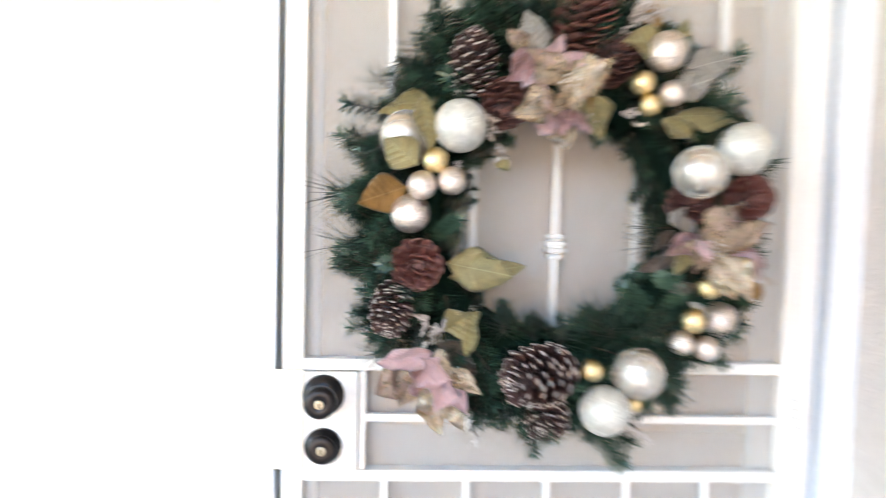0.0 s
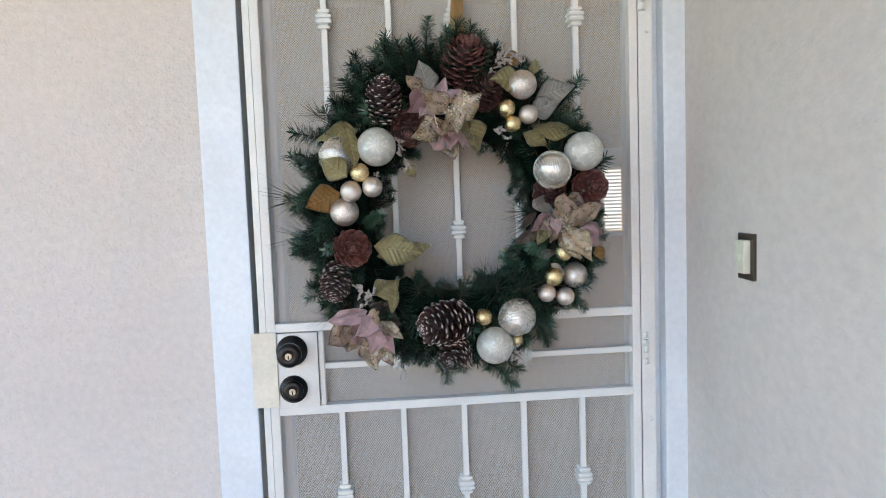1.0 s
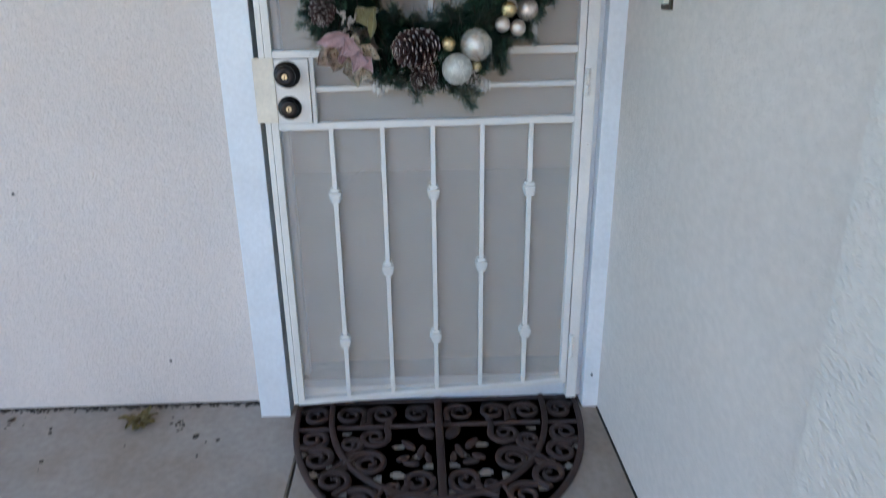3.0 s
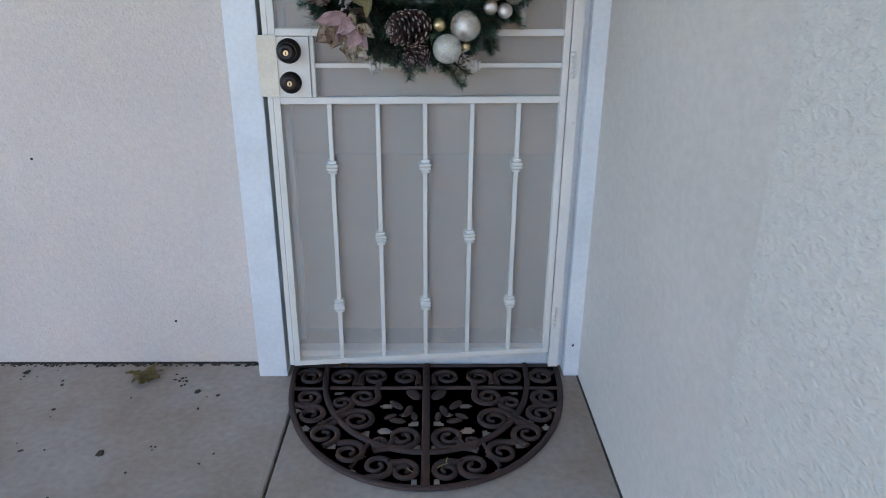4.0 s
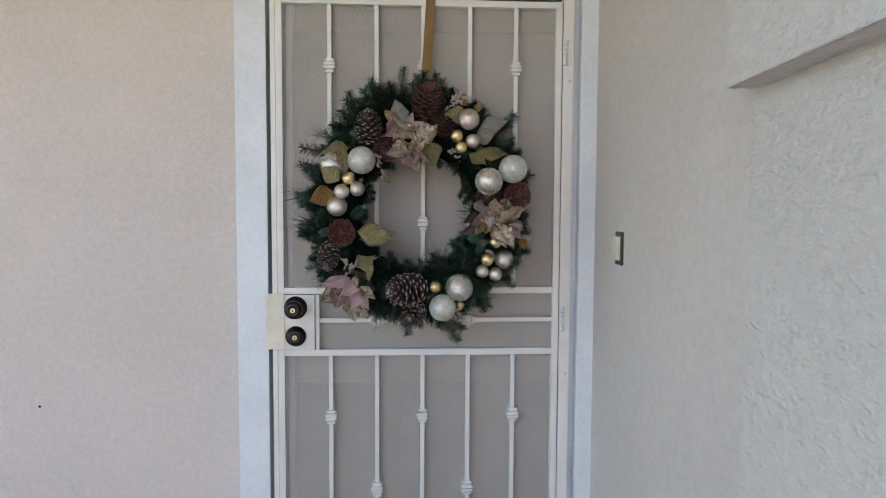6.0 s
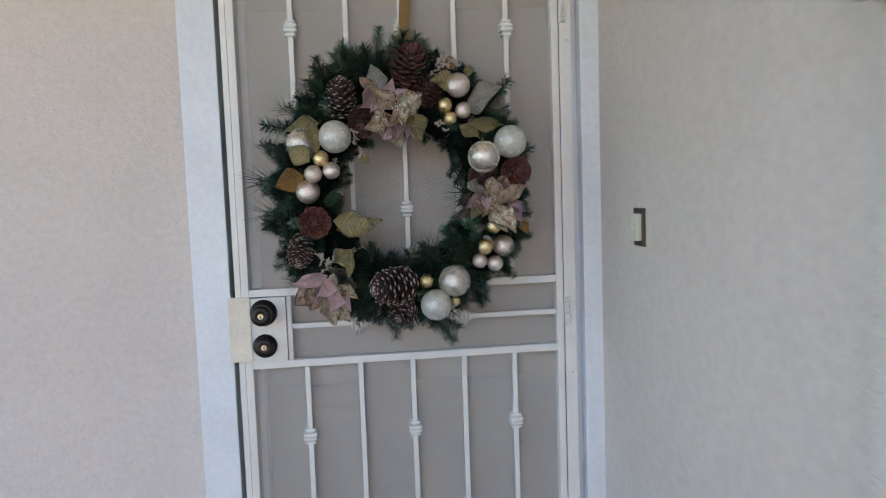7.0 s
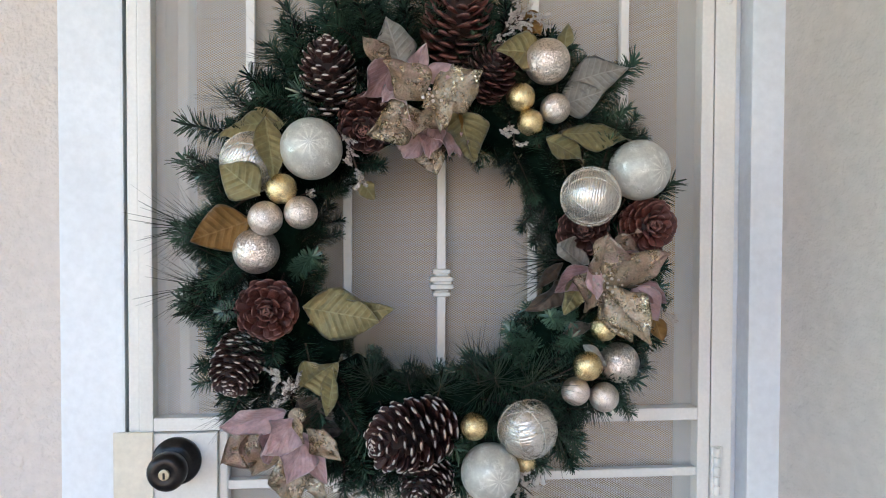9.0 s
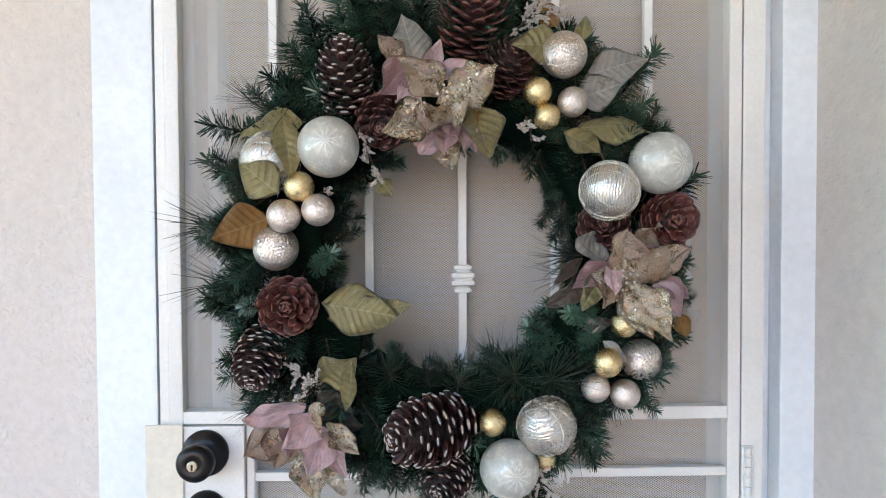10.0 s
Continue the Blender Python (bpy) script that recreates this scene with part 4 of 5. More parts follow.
for place, way, length, radius, kind, label in (
        ((-0.153, -0.110, 1.524), (0.0, -0.55, 1.0), 0.095, 0.037, "white", "dark pinecone with whitened tips"),
        ((0.004, -0.085, 1.610), (0.10, -0.72, 0.60), 0.095, 0.047, "red", "red-brown pinecone"),
        ((0.042, -0.090, 1.561), (0.25, -0.75, 0.5), 0.07, 0.036, "dark", "dark brown pinecone"),
        ((-0.101, -0.090, 1.524), (-0.1, -0.8, -0.35), 0.07, 0.038, "dark", "dark brown pinecone"),
        ((-0.231, -0.105, 1.274), (0.12, -1.0, 0.05), 0.062, 0.040, "red", "red-brown pinecone"),
        ((-0.259, -0.120, 1.236), (-0.1, -0.75, -0.75), 0.075, 0.033, "white", "dark pinecone with whitened tips"),
        ((-0.009, -0.120, 1.123), (-0.85, -0.65, -0.05), 0.11, 0.047, "white", "large dark pinecone with whitened tips"),
        ((-0.018, -0.090, 1.062), (-0.3, -0.8, -0.3), 0.068, 0.036, "white", "small dark pinecone with whitened tips"),
        ((0.256, -0.105, 1.382), (0.05, -1.0, 0.0), 0.05, 0.038, "red", "red-brown pinecone"),
        ((0.186, -0.085, 1.370), (-0.2, -0.8, 0.1), 0.055, 0.036, "dark", "dark brown pinecone")):
    pinecone(place, way, length, radius, kind, label, int(length * 9000) + int(radius * 1000))


# baubles
def ball_mesh(name, mat, ridges=0.0, seed=0):
    bm = bmesh.new()
    bmesh.ops.create_icosphere(bm, subdivisions=4, radius=1)
    if ridges:
        for v in bm.verts:
            v.co *= 1 + ridges * noise.noise(v.co * 5 + Vector((seed, 0, 0)))
    return mesh(name, bm, mat, True)


BALL = {"frost": (ball_mesh("bauble", FROST), "frosted white bauble"), "silver": (ball_mesh("bauble", SILVER, 0.02, 3), "silver-leafed bauble wound with cord"),
        "gold": (ball_mesh("bauble", GOLD, 0.01, 5), "small gold bauble"), "champ": (ball_mesh("bauble", CHAMPAGNE), "champagne glitter bauble")}


def cord_mesh(seed):
    """One thin cord wound round and round a unit ball, each turn tilted against the last."""
    r = random.Random(seed)
    bm = bmesh.new()
    pts = []
    tilt, drift, phase = r.uniform(0.6, 1.0), r.uniform(0.26, 0.34), r.uniform(0, 6)
    for i in range(301):
        a = 2 * math.pi * 7 * i / 300
        p = Vector((math.cos(a), math.sin(a), 0))
        p.rotate(Euler((tilt + 0.5 * math.sin(a * 0.21 + phase), 0, 0)))
        p.rotate(Euler((0, 0, a * drift + phase)))
        pts.append(p * 1.014)
    tube(bm, pts, 0.019, 5)
    return mesh("cord", bm, CORD, True)


CORDS = [cord_mesh(i) for i in range(3)]
CAP = lathe(bmesh.new(), [(0.26, 0.93), (0.26, 1.08), (0.2, 1.12), (0.08, 1.13), (0.08, 1.2)], n=16)
CAP = mesh("cap", CAP, CORD, True)
BAUBLES = [
    ("frost", (-0.171, -0.16, 1.472), 0.0374),
    ("frost", (0.243, -0.14, 1.453), 0.039),
    ("frost", (0.05, -0.15, 1.07), 0.0371),
    ("silver", (0.096, -0.155, 1.126), 0.0369),
    ("silver", (0.176, -0.15, 1.418), 0.0371),
    ("silver", (-0.247, -0.13, 1.458), 0.0373),
    ("gold", (-0.205, -0.17, 1.423), 0.0185),
    ("gold", (0.086, -0.15, 1.541), 0.0182),
    ("gold", (0.098, -0.15, 1.51), 0.0168),
    ("gold", (0.195, -0.15, 1.252), 0.0175),
    ("gold", (0.171, -0.16, 1.205), 0.0187),
    ("gold", (0.029, -0.15, 1.129), 0.0175),
    ("gold", (0.099, -0.13, 1.075), 0.0143),
    ("champ", (-0.223, -0.175, 1.388), 0.0204),
    ("champ", (-0.182, -0.175, 1.395), 0.0197),
    ("champ", (0.159, -0.15, 1.171), 0.0182),
    ("champ", (0.196, -0.15, 1.163), 0.0189),
    ("champ", (0.13, -0.15, 1.528), 0.0189),
    ("champ", (-0.238, -0.15, 1.349), 0.028),
    ("champ", (0.119, -0.15, 1.586), 0.0287),
    ("champ", (0.222, -0.13, 1.203), 0.0265),
]
for i, (kind, place, r) in enumerate(BAUBLES):
    data, label = BALL[kind]
    turn = Vector((rng.uniform(-0.6, 0.6), 0.9, rng.uniform(-0.6, 0.6)))
    ball = part("bauble", data, None, wreath, label, m=aim(place, turn, rng.uniform(0, 6)) @ Matrix.Diagonal((r, r, r, 1)))
    part("cap", CAP, CORD, ball, "silver cap")
    if kind == "silver":
        part("cord", CORDS[i % 3], CORD, ball, "thin silver cord")


# leaves and petals
def blade(length, width, curl, fold, wave, seed, thick=0.0009, lobes=0.0, veins=0.03, taper=1.0):
    """A leaf along local y, its face towards local z: an egg-shaped outline drawn out to a point, folded on its midrib, curled and crumpled."""
    r = random.Random(seed)
    bm = bmesh.new()
    nu, nv = 36, 12
    rows = []
    twist, roll, phase = r.uniform(-0.5, 0.5), r.uniform(-0.5, 0.5), r.uniform(0, 6)
    for i in range(nu + 1):
        t = i / nu
        swell = t / 0.44 if t < 0.44 else (1 - t) / 0.56
        w = width * (math.sin(math.pi / 2 * swell) ** 1.05 if t < 0.44 else (swell ** 1.1 * (1.6 - 0.6 * swell)) ** taper) + 0.0005
        row = []
        for j in range(nv + 1):
            s = j / nv * 2 - 1
            edge = w * (1 + lobes * math.sin(t * 17 + seed + 2 * s))
            z = fold * abs(s) * w * (1 - 0.35 * abs(s)) + curl * length * (t * t - 0.35 * t) + roll * w * s * t
            z += wave * width * (math.sin(9 * t + 2.3 * s + phase) * s * s + 0.45 * noise.noise(Vector((s * 1.6 + seed, t * 5.0, phase))))
            z += veins * width * math.cos(t * 34 - abs(s) * 7) * abs(s) - 1.6 * veins * width * math.exp(-(s * 5) ** 2)
            p = Vector((s * edge, length * t, z))
            p.rotate(Euler((0, twist * t, 0)))
            row.append(bm.verts.new(p))
        rows.append(row)
    for a, b in zip(rows, rows[1:]):
        for j in range(nv):
            bm.faces.new((a[j], a[j + 1], b[j + 1], b[j]))
    bmesh.ops.solidify(bm, geom=bm.faces[:], thickness=thick)
    return bm


def place_blade(name, base, tip, width, mat, parent, label="", curl=0.1, fold=0.25, wave=0.12, seed=0, facing=(0, -1, 0), lobes=0.0, veins=0.03, taper=1.0):
    base, tip = Vector(base), Vector(tip)
    y = (tip - base).normalized()
    z = (Vector(facing) - y * y.dot(Vector(facing))).normalized()
    x = y.cross(z)
    m = Matrix((x, y, z)).transposed().to_4x4()
    m.translation = base
    return part(name, blade((tip - base).length, width, curl, fold, wave, seed, lobes=lobes, veins=veins, taper=taper), mat, parent, label, True, m)


for i, (base, tip, width, mat, curl, fold, facing) in enumerate((
        ((-0.205, -0.125, 1.508), (-0.282, -0.145, 1.505), 0.027, LEAF_GOLD, -0.45, -0.5, (0, -1, 0.4)),
        ((-0.226, -0.158, 1.509), (-0.209, -0.190, 1.431), 0.019, LEAF_GOLD, -0.2, 0.3, (0.2, -1, 0)),
        ((-0.229, -0.174, 1.415), (-0.276, -0.174, 1.452), 0.026, LEAF_GOLD, -0.1, -0.15, (-0.15, -1, -0.1)),
        ((-0.243, -0.150, 1.387), (-0.312, -0.165, 1.361), 0.029, LEAF_BROWN, 0.1, 0.25, (0, -1, 0.1)),
        ((-0.184, -0.140, 1.279), (-0.089, -0.155, 1.264), 0.033, LEAF_GOLD, -0.15, -0.2, (0, -1, 0.2)),
        ((-0.179, -0.125, 1.258), (-0.070, -0.140, 1.279), 0.024, LEAF_GOLD, 0.1, 0.3, (0, -1, -0.2)),
        ((-0.186, -0.140, 1.180), (-0.139, -0.160, 1.217), 0.026, LEAF_GOLD, 0.15, 0.4, (0.3, -1, 0)),
        ((-0.154, -0.145, 1.144), (-0.141, -0.165, 1.213), 0.012, LEAF_GOLD, 0.1, 0.5, (-0.6, -1, 0)),
        ((0.007, -0.150, 1.528), (0.025, -0.165, 1.457), 0.033, LEAF_GOLD, 0.05, 0.25, (0.2, -1, 0)),
        ((0.003, -0.145, 1.526), (0.009, -0.160, 1.487), 0.009, LEAF_BROWN, 0.1, 0.4, (-0.3, -1, 0)),
        ((0.112, -0.150, 1.594), (0.056, -0.165, 1.599), 0.026, LEAF_GOLD, -0.2, 0.25, (0, -1, 0.2)),
        ((0.149, -0.135, 1.563), (0.225, -0.150, 1.586), 0.026, LEAF_SILVER, -0.2, -0.2, (0, -1, 0.2)),
        ((0.137, -0.130, 1.534), (0.194, -0.140, 1.553), 0.024, LEAF_SILVER, 0.1, 0.25, (0, -1, -0.1)),
        ((0.142, -0.135, 1.498), (0.230, -0.155, 1.504), 0.026, LEAF_GOLD, -0.35, -0.35, (0, -0.9, 0.5)),
        ((0.122, -0.135, 1.492), (0.170, -0.150, 1.466), 0.022, LEAF_GOLD, -0.2, 0.25, (0, -1, 0.3)),
        ((0.146, -0.130, 1.608), (0.148, -0.140, 1.638), 0.011, LEAF_GOLD, 0.1, 0.4, (-0.3, -1, 0)),
        ((0.094, -0.120, 1.658), (0.114, -0.130, 1.622), 0.017, LEAF_BROWN, 0.2, 0.3, (0, -1, 0)),
        # this leaf's dark colour stands in for grey-green shadow
        ((0.146, -0.135, 1.243), (0.184, -0.145, 1.256), 0.010, LEAF_DARK, -0.2, 0.3, (0, -1, 0.4)),
        ((0.168, -0.150, 1.230), (0.194, -0.172, 1.210), 0.008, LEAF_SILVER, -0.3, 0.3, (0, -1, 0.4)),
        ((0.272, -0.125, 1.262), (0.280, -0.130, 1.230), 0.014, LEAF_BROWN, 0.1, 0.3, (0.2, -1, 0)),
        ((-0.112, -0.115, 1.437), (-0.095, -0.120, 1.413), 0.012, LEAF_GOLD, 0.1, 0.3, (0, -1, 0)))):
    place_blade("leaf", base, tip, width, mat, wreath, {"green gold fabric leaf": "olive-gold fabric leaf", "amber fabric leaf": "amber fabric leaf", "pale silver fabric leaf": "pale silvery fabric leaf", "taupe fabric leaf": "curled fabric leaf coloured dark for shade"}[mat.name], curl, fold, 0.16, i, facing)


def flower(heart, petals, label, seed, count=16):
    """A fabric bloom: each petal from its own foot to its tip, and a loose cluster of beads."""
    f = part("flower", lathe(bmesh.new(), [(0.004, 0), (0.010, 0.004), (0.011, 0.010), (0.004, 0.014)], aim(Vector(heart) + Vector((0, 0.01, 0)), (0, -1, 0)), 10), GLITTER_DULL, wreath, label, True)
    r = random.Random(seed)
    for i, (base, tip, width, mat, curl, fold) in enumerate(petals):
        place_blade("petal", base, tip, min(width, 0.38 * (Vector(tip) - Vector(base)).length + 0.004), mat, f, "", curl * 1.3, fold * 1.45, 0.32, seed + i * 3, (r.uniform(-0.35, 0.35), -1, r.uniform(-0.25, 0.35)), 0.05, 0.02)
    if not count:
        return
    beads = bmesh.new()
    for i in range(count):
        a, q = i * 2.4, 0.0038 * math.sqrt(i)
        bmesh.ops.create_icosphere(beads, subdivisions=2, radius=r.uniform(0.0015, 0.0024), matrix=Matrix.Translation(Vector(heart) + Vector((q * math.cos(a) * 1.5, -0.022 + q * 0.4, q * math.sin(a)))))
    part("bead_centre", beads, BERRY, f, "silvery bead centre", True)


flower((-0.027, -0.165, 1.533), (
        ((-0.060, -0.140, 1.567), (-0.082, -0.150, 1.637), 0.025, LEAF_SILVER, -0.10, 0.25),
        ((-0.072, -0.150, 1.577), (-0.104, -0.165, 1.535), 0.027, PETAL_DEEP, -0.30, 0.35),
        ((-0.075, -0.145, 1.572), (-0.111, -0.165, 1.606), 0.015, GLITTER_DULL, 0.10, 0.40),
        ((-0.049, -0.150, 1.558), (-0.034, -0.165, 1.601), 0.013, PETAL, 0.15, 0.50),
        ((-0.049, -0.155, 1.562), (0.017, -0.170, 1.569), 0.013, PETAL, 0.10, 0.30),
        ((-0.063, -0.150, 1.560), (-0.086, -0.165, 1.519), 0.012, PETAL, 0.20, 0.40),
        ((-0.030, -0.145, 1.488), (-0.019, -0.150, 1.443), 0.025, GLITTER, 0.10, 0.35),
        ((-0.026, -0.150, 1.508), (-0.053, -0.170, 1.461), 0.027, PETAL, -0.20, -0.30),
        ((-0.015, -0.150, 1.512), (-0.004, -0.175, 1.469), 0.031, PETAL, -0.20, 0.25),
        ((0.002, -0.150, 1.497), (0.009, -0.160, 1.463), 0.015, PETAL, 0.10, 0.30),
        ((-0.023, -0.155, 1.503), (-0.030, -0.180, 1.466), 0.018, PETAL_DEEP, -0.20, 0.50),
        ((-0.040, -0.165, 1.516), (-0.107, -0.185, 1.486), 0.027, GLITTER, 0.12, 0.30),
        ((-0.035, -0.165, 1.521), (-0.051, -0.190, 1.480), 0.023, GLITTER_DULL, 0.10, 0.45),
        ((-0.075, -0.160, 1.538), (-0.050, -0.180, 1.501), 0.011, PETAL, 0.20, 0.50),
        ((-0.033, -0.165, 1.532), (-0.081, -0.190, 1.575), 0.024, GLITTER_DULL, -0.15, 0.35),
        ((-0.026, -0.165, 1.531), (0.030, -0.195, 1.559), 0.030, GLITTER, -0.25, -0.30),
        ((-0.025, -0.175, 1.534), (-0.015, -0.200, 1.498), 0.032, GLITTER, -0.25, 0.30),),
       "dusty pink and glitter-gold fabric flower", 11, 9)
flower((0.187, -0.165, 1.311), (
        ((0.176, -0.130, 1.330), (0.135, -0.145, 1.358), 0.027, LEAF_SILVER, 0.10, 0.20),
        ((0.208, -0.135, 1.338), (0.236, -0.150, 1.380), 0.027, GLITTER_DULL, 0.10, 0.30),
        ((0.207, -0.140, 1.340), (0.266, -0.155, 1.342), 0.009, PETAL_DEEP, 0.10, 0.40),
        ((0.150, -0.125, 1.312), (0.113, -0.145, 1.268), 0.017, LEAF_DARK, -0.50, 0.60),
        ((0.146, -0.130, 1.333), (0.103, -0.150, 1.299), 0.009, LEAF_DARK, 0.20, 0.50),
        ((0.178, -0.145, 1.327), (0.127, -0.155, 1.296), 0.017, PETAL_DEEP, 0.20, 0.40),
        ((0.173, -0.150, 1.321), (0.137, -0.160, 1.269), 0.016, LEAF_GOLD, 0.20, 0.40),
        ((0.179, -0.155, 1.325), (0.161, -0.170, 1.273), 0.027, GLITTER_DULL, 0.15, 0.40),
        ((0.174, -0.165, 1.331), (0.171, -0.185, 1.288), 0.012, PETAL, 0.20, 0.60),
        ((0.234, -0.145, 1.305), (0.262, -0.160, 1.261), 0.023, PETAL, 0.10, 0.30),
        ((0.241, -0.145, 1.307), (0.272, -0.160, 1.282), 0.016, PETAL_DEEP, 0.10, 0.40),
        ((0.190, -0.160, 1.305), (0.219, -0.185, 1.238), 0.024, GLITTER, -0.10, 0.25),
        ((0.189, -0.165, 1.309), (0.188, -0.180, 1.372), 0.027, GLITTER_DULL, 0.10, 0.35),
        ((0.189, -0.165, 1.312), (0.271, -0.185, 1.340), 0.029, GLITTER_DULL, -0.15, -0.25),
        ((0.189, -0.170, 1.307), (0.240, -0.205, 1.241), 0.027, GLITTER, -0.15, 0.20),),
       "dusty pink and glitter-gold fabric flower", 23, 16)
flower((-0.190, -0.150, 1.146), (
        ((-0.227, -0.125, 1.127), (-0.285, -0.130, 1.085), 0.026, GLITTER_DULL, 0.10, 0.30),
        ((-0.222, -0.130, 1.127), (-0.247, -0.140, 1.069), 0.038, GLITTER_DULL, -0.15, 0.30),
        ((-0.215, -0.140, 1.133), (-0.226, -0.150, 1.088), 0.024, PETAL_DEEP, -0.10, 0.40),
        ((-0.193, -0.125, 1.162), (-0.140, -0.135, 1.117), 0.031, LEAF_DARK, -0.10, 0.20),
        ((-0.208, -0.140, 1.098), (-0.191, -0.155, 1.034), 0.023, GLITTER, 0.10, 0.35),
        ((-0.177, -0.140, 1.081), (-0.154, -0.150, 1.041), 0.017, GLITTER, 0.10, 0.40),
        ((-0.178, -0.150, 1.131), (-0.134, -0.170, 1.096), 0.015, GLITTER, 0.15, 0.40),
        ((-0.189, -0.145, 1.127), (-0.152, -0.160, 1.066), 0.018, PETAL, 0.10, 0.40),
        ((-0.180, -0.155, 1.121), (-0.195, -0.180, 1.075), 0.029, PETAL, -0.25, 0.35),
        ((-0.203, -0.150, 1.152), (-0.279, -0.165, 1.135), 0.021, PETAL, -0.15, 0.30),
        ((-0.190, -0.160, 1.143), (-0.217, -0.195, 1.115), 0.033, PETAL, -0.25, 0.25),
        ((-0.192, -0.165, 1.152), (-0.175, -0.185, 1.123), 0.006, GLITTER_DULL, 0.10, 0.40),),
       "drooping dusty pink and glitter-gold fabric flower", 37, 0)


# glitter sprigs
def sprig(base, tip, n, spread, seed):
    """A wiry stem with short side twigs, each set with rice-shaped glitter grains."""
    r = random.Random(seed)
    base, tip = Vector(base), Vector(tip)
    run = tip - base
    grains, twigs = bmesh.new(), bmesh.new()
    tube(twigs, [base, base.lerp(tip, 0.5) + Vector((0.002, -0.003, 0)), tip], 0.0010, 5)
    arms = max(3, n // 9)
    for k in range(arms):
        root = base.lerp(tip, (k + 0.5) / arms)
        way = (run.normalized() * r.uniform(0.2, 1.0) + Vector((r.uniform(-1, 1), r.uniform(-0.7, 0.2), r.uniform(-1, 1)))).normalized()
        end = root + way * spread * r.uniform(0.9, 1.9)
        tube(twigs, [root, root.lerp(end, 0.5), end], 0.0006, 4)
        for g in range(14):
            p = root.lerp(end, 0.2 + 0.06 * g)
            turn = (way + Vector((r.uniform(-1, 1), r.uniform(-1, 1), r.uniform(-1, 1)))).normalized()
            bmesh.ops.create_icosphere(grains, subdivisions=1, radius=1, matrix=aim(p + turn * 0.002, turn) @ Matrix.Diagonal((0.0015, 0.0015, r.uniform(0.0025, 0.0040), 1)))
    stem = part("sprig", twigs, TWIG, wreath, "silver glitter berry sprig")
    part("berry_spray", grains, BERRY, stem, "silver glitter grains", True)


for i, (base, tip, n, spread) in enumerate((
        ((-0.138, -0.150, 1.497), (-0.110, -0.150, 1.430), 90, 0.011), ((0.056, -0.130, 1.617), (0.096, -0.130, 1.656), 110, 0.015), ((0.073, -0.140, 1.512), (0.080, -0.140, 1.480), 60, 0.009),
        ((-0.223, -0.150, 1.208), (-0.198, -0.150, 1.173), 90, 0.009), ((-0.210, -0.155, 1.167), (-0.189, -0.155, 1.186), 60, 0.010), ((0.080, -0.140, 1.058), (0.108, -0.140, 1.034), 110, 0.013),
        ((0.277, -0.140, 1.272), (0.287, -0.140, 1.260), 36, 0.008), ((-0.189, -0.150, 1.415), (-0.171, -0.150, 1.422), 27, 0.007), ((0.068, -0.125, 1.640), (0.115, -0.125, 1.646), 110, 0.014), ((-0.144, -0.115, 1.036), (-0.129, -0.115, 1.014), 45, 0.011))):
    sprig(base, tip, n, spread, i)

# ---- the doormat ----
MAT_X, MAT_BACK, MAT_HALF, MAT_DEPTH = 0.004, 0.046, 0.450, 0.630
doormat = thing("doormat", "half-round brown rubber doormat with cast scrollwork", "doormat")


def mat_point(u, v, z=0.0):
    """u across from the middle, v forward from the back edge."""
    return Vector((MAT_X + u, MAT_BACK - v, z))


def arc(k, back=0.0, n=48):
    """A full-bellied half round, k times the mat's outline."""
    return [mat_point(MAT_HALF * k * math.cos(math.pi * i / n), back + (MAT_DEPTH * k - back) * math.sin(math.pi * i / n) ** 0.84, 0.004) for i in range(n + 1)]


def spiral(cx, cy, r0, turns, start, hand, tail=0.0):
    """A scroll that winds inwards from radius r0, with a tail leading into it."""
    pts, n = [], 26
    for i in range(n + 1):
        t = i / n
        a = radians(start) + hand * 2 * math.pi * turns * t
        r = r0 * (1 - 0.80 * t)
        pts.append(mat_point(cx + r * math.cos(a), cy + r * math.sin(a), 0.004))
    if tail:
        a = radians(start)
        way = Vector((hand * math.sin(a), hand * math.cos(a), 0)) * 1.0
        pts = [pts[0] + way * tail * q + Vector((math.cos(a), -math.sin(a), 0)) * tail * 0.35 * q * q for q in (1.0, 0.66, 0.33)] + pts
    return pts


HOLES = [(-0.119, 0.242, 0.020, 0.012), (-0.070, 0.290, 0.009, 0.010), (-0.122, 0.369, 0.022, 0.015), (-0.037, 0.335, 0.014, 0.014), (-0.176, 0.385, 0.012, 0.018), (-0.252, 0.312, 0.011, 0.010), (-0.308, 0.325, 0.012, 0.010), (-0.355, 0.355, 0.014, 0.014),
         (-0.395, 0.265, 0.009, 0.012), (-0.226, 0.120, 0.018, 0.008), (-0.024, 0.450, 0.011, 0.016), (-0.175, 0.485, 0.008, 0.009), (-0.200, 0.545, 0.016, 0.009), (-0.265, 0.440, 0.012, 0.012), (-0.280, 0.172, 0.016, 0.007), (-0.030, 0.588, 0.010, 0.010)]
backing = bmesh.new()
STEP = 0.0075
grid = {}


def grid_vert(i, j):
    if (i, j) not in grid:
        grid[i, j] = backing.verts.new(mat_point(i * STEP, j * STEP, 0.0035))
    return grid[i, j]


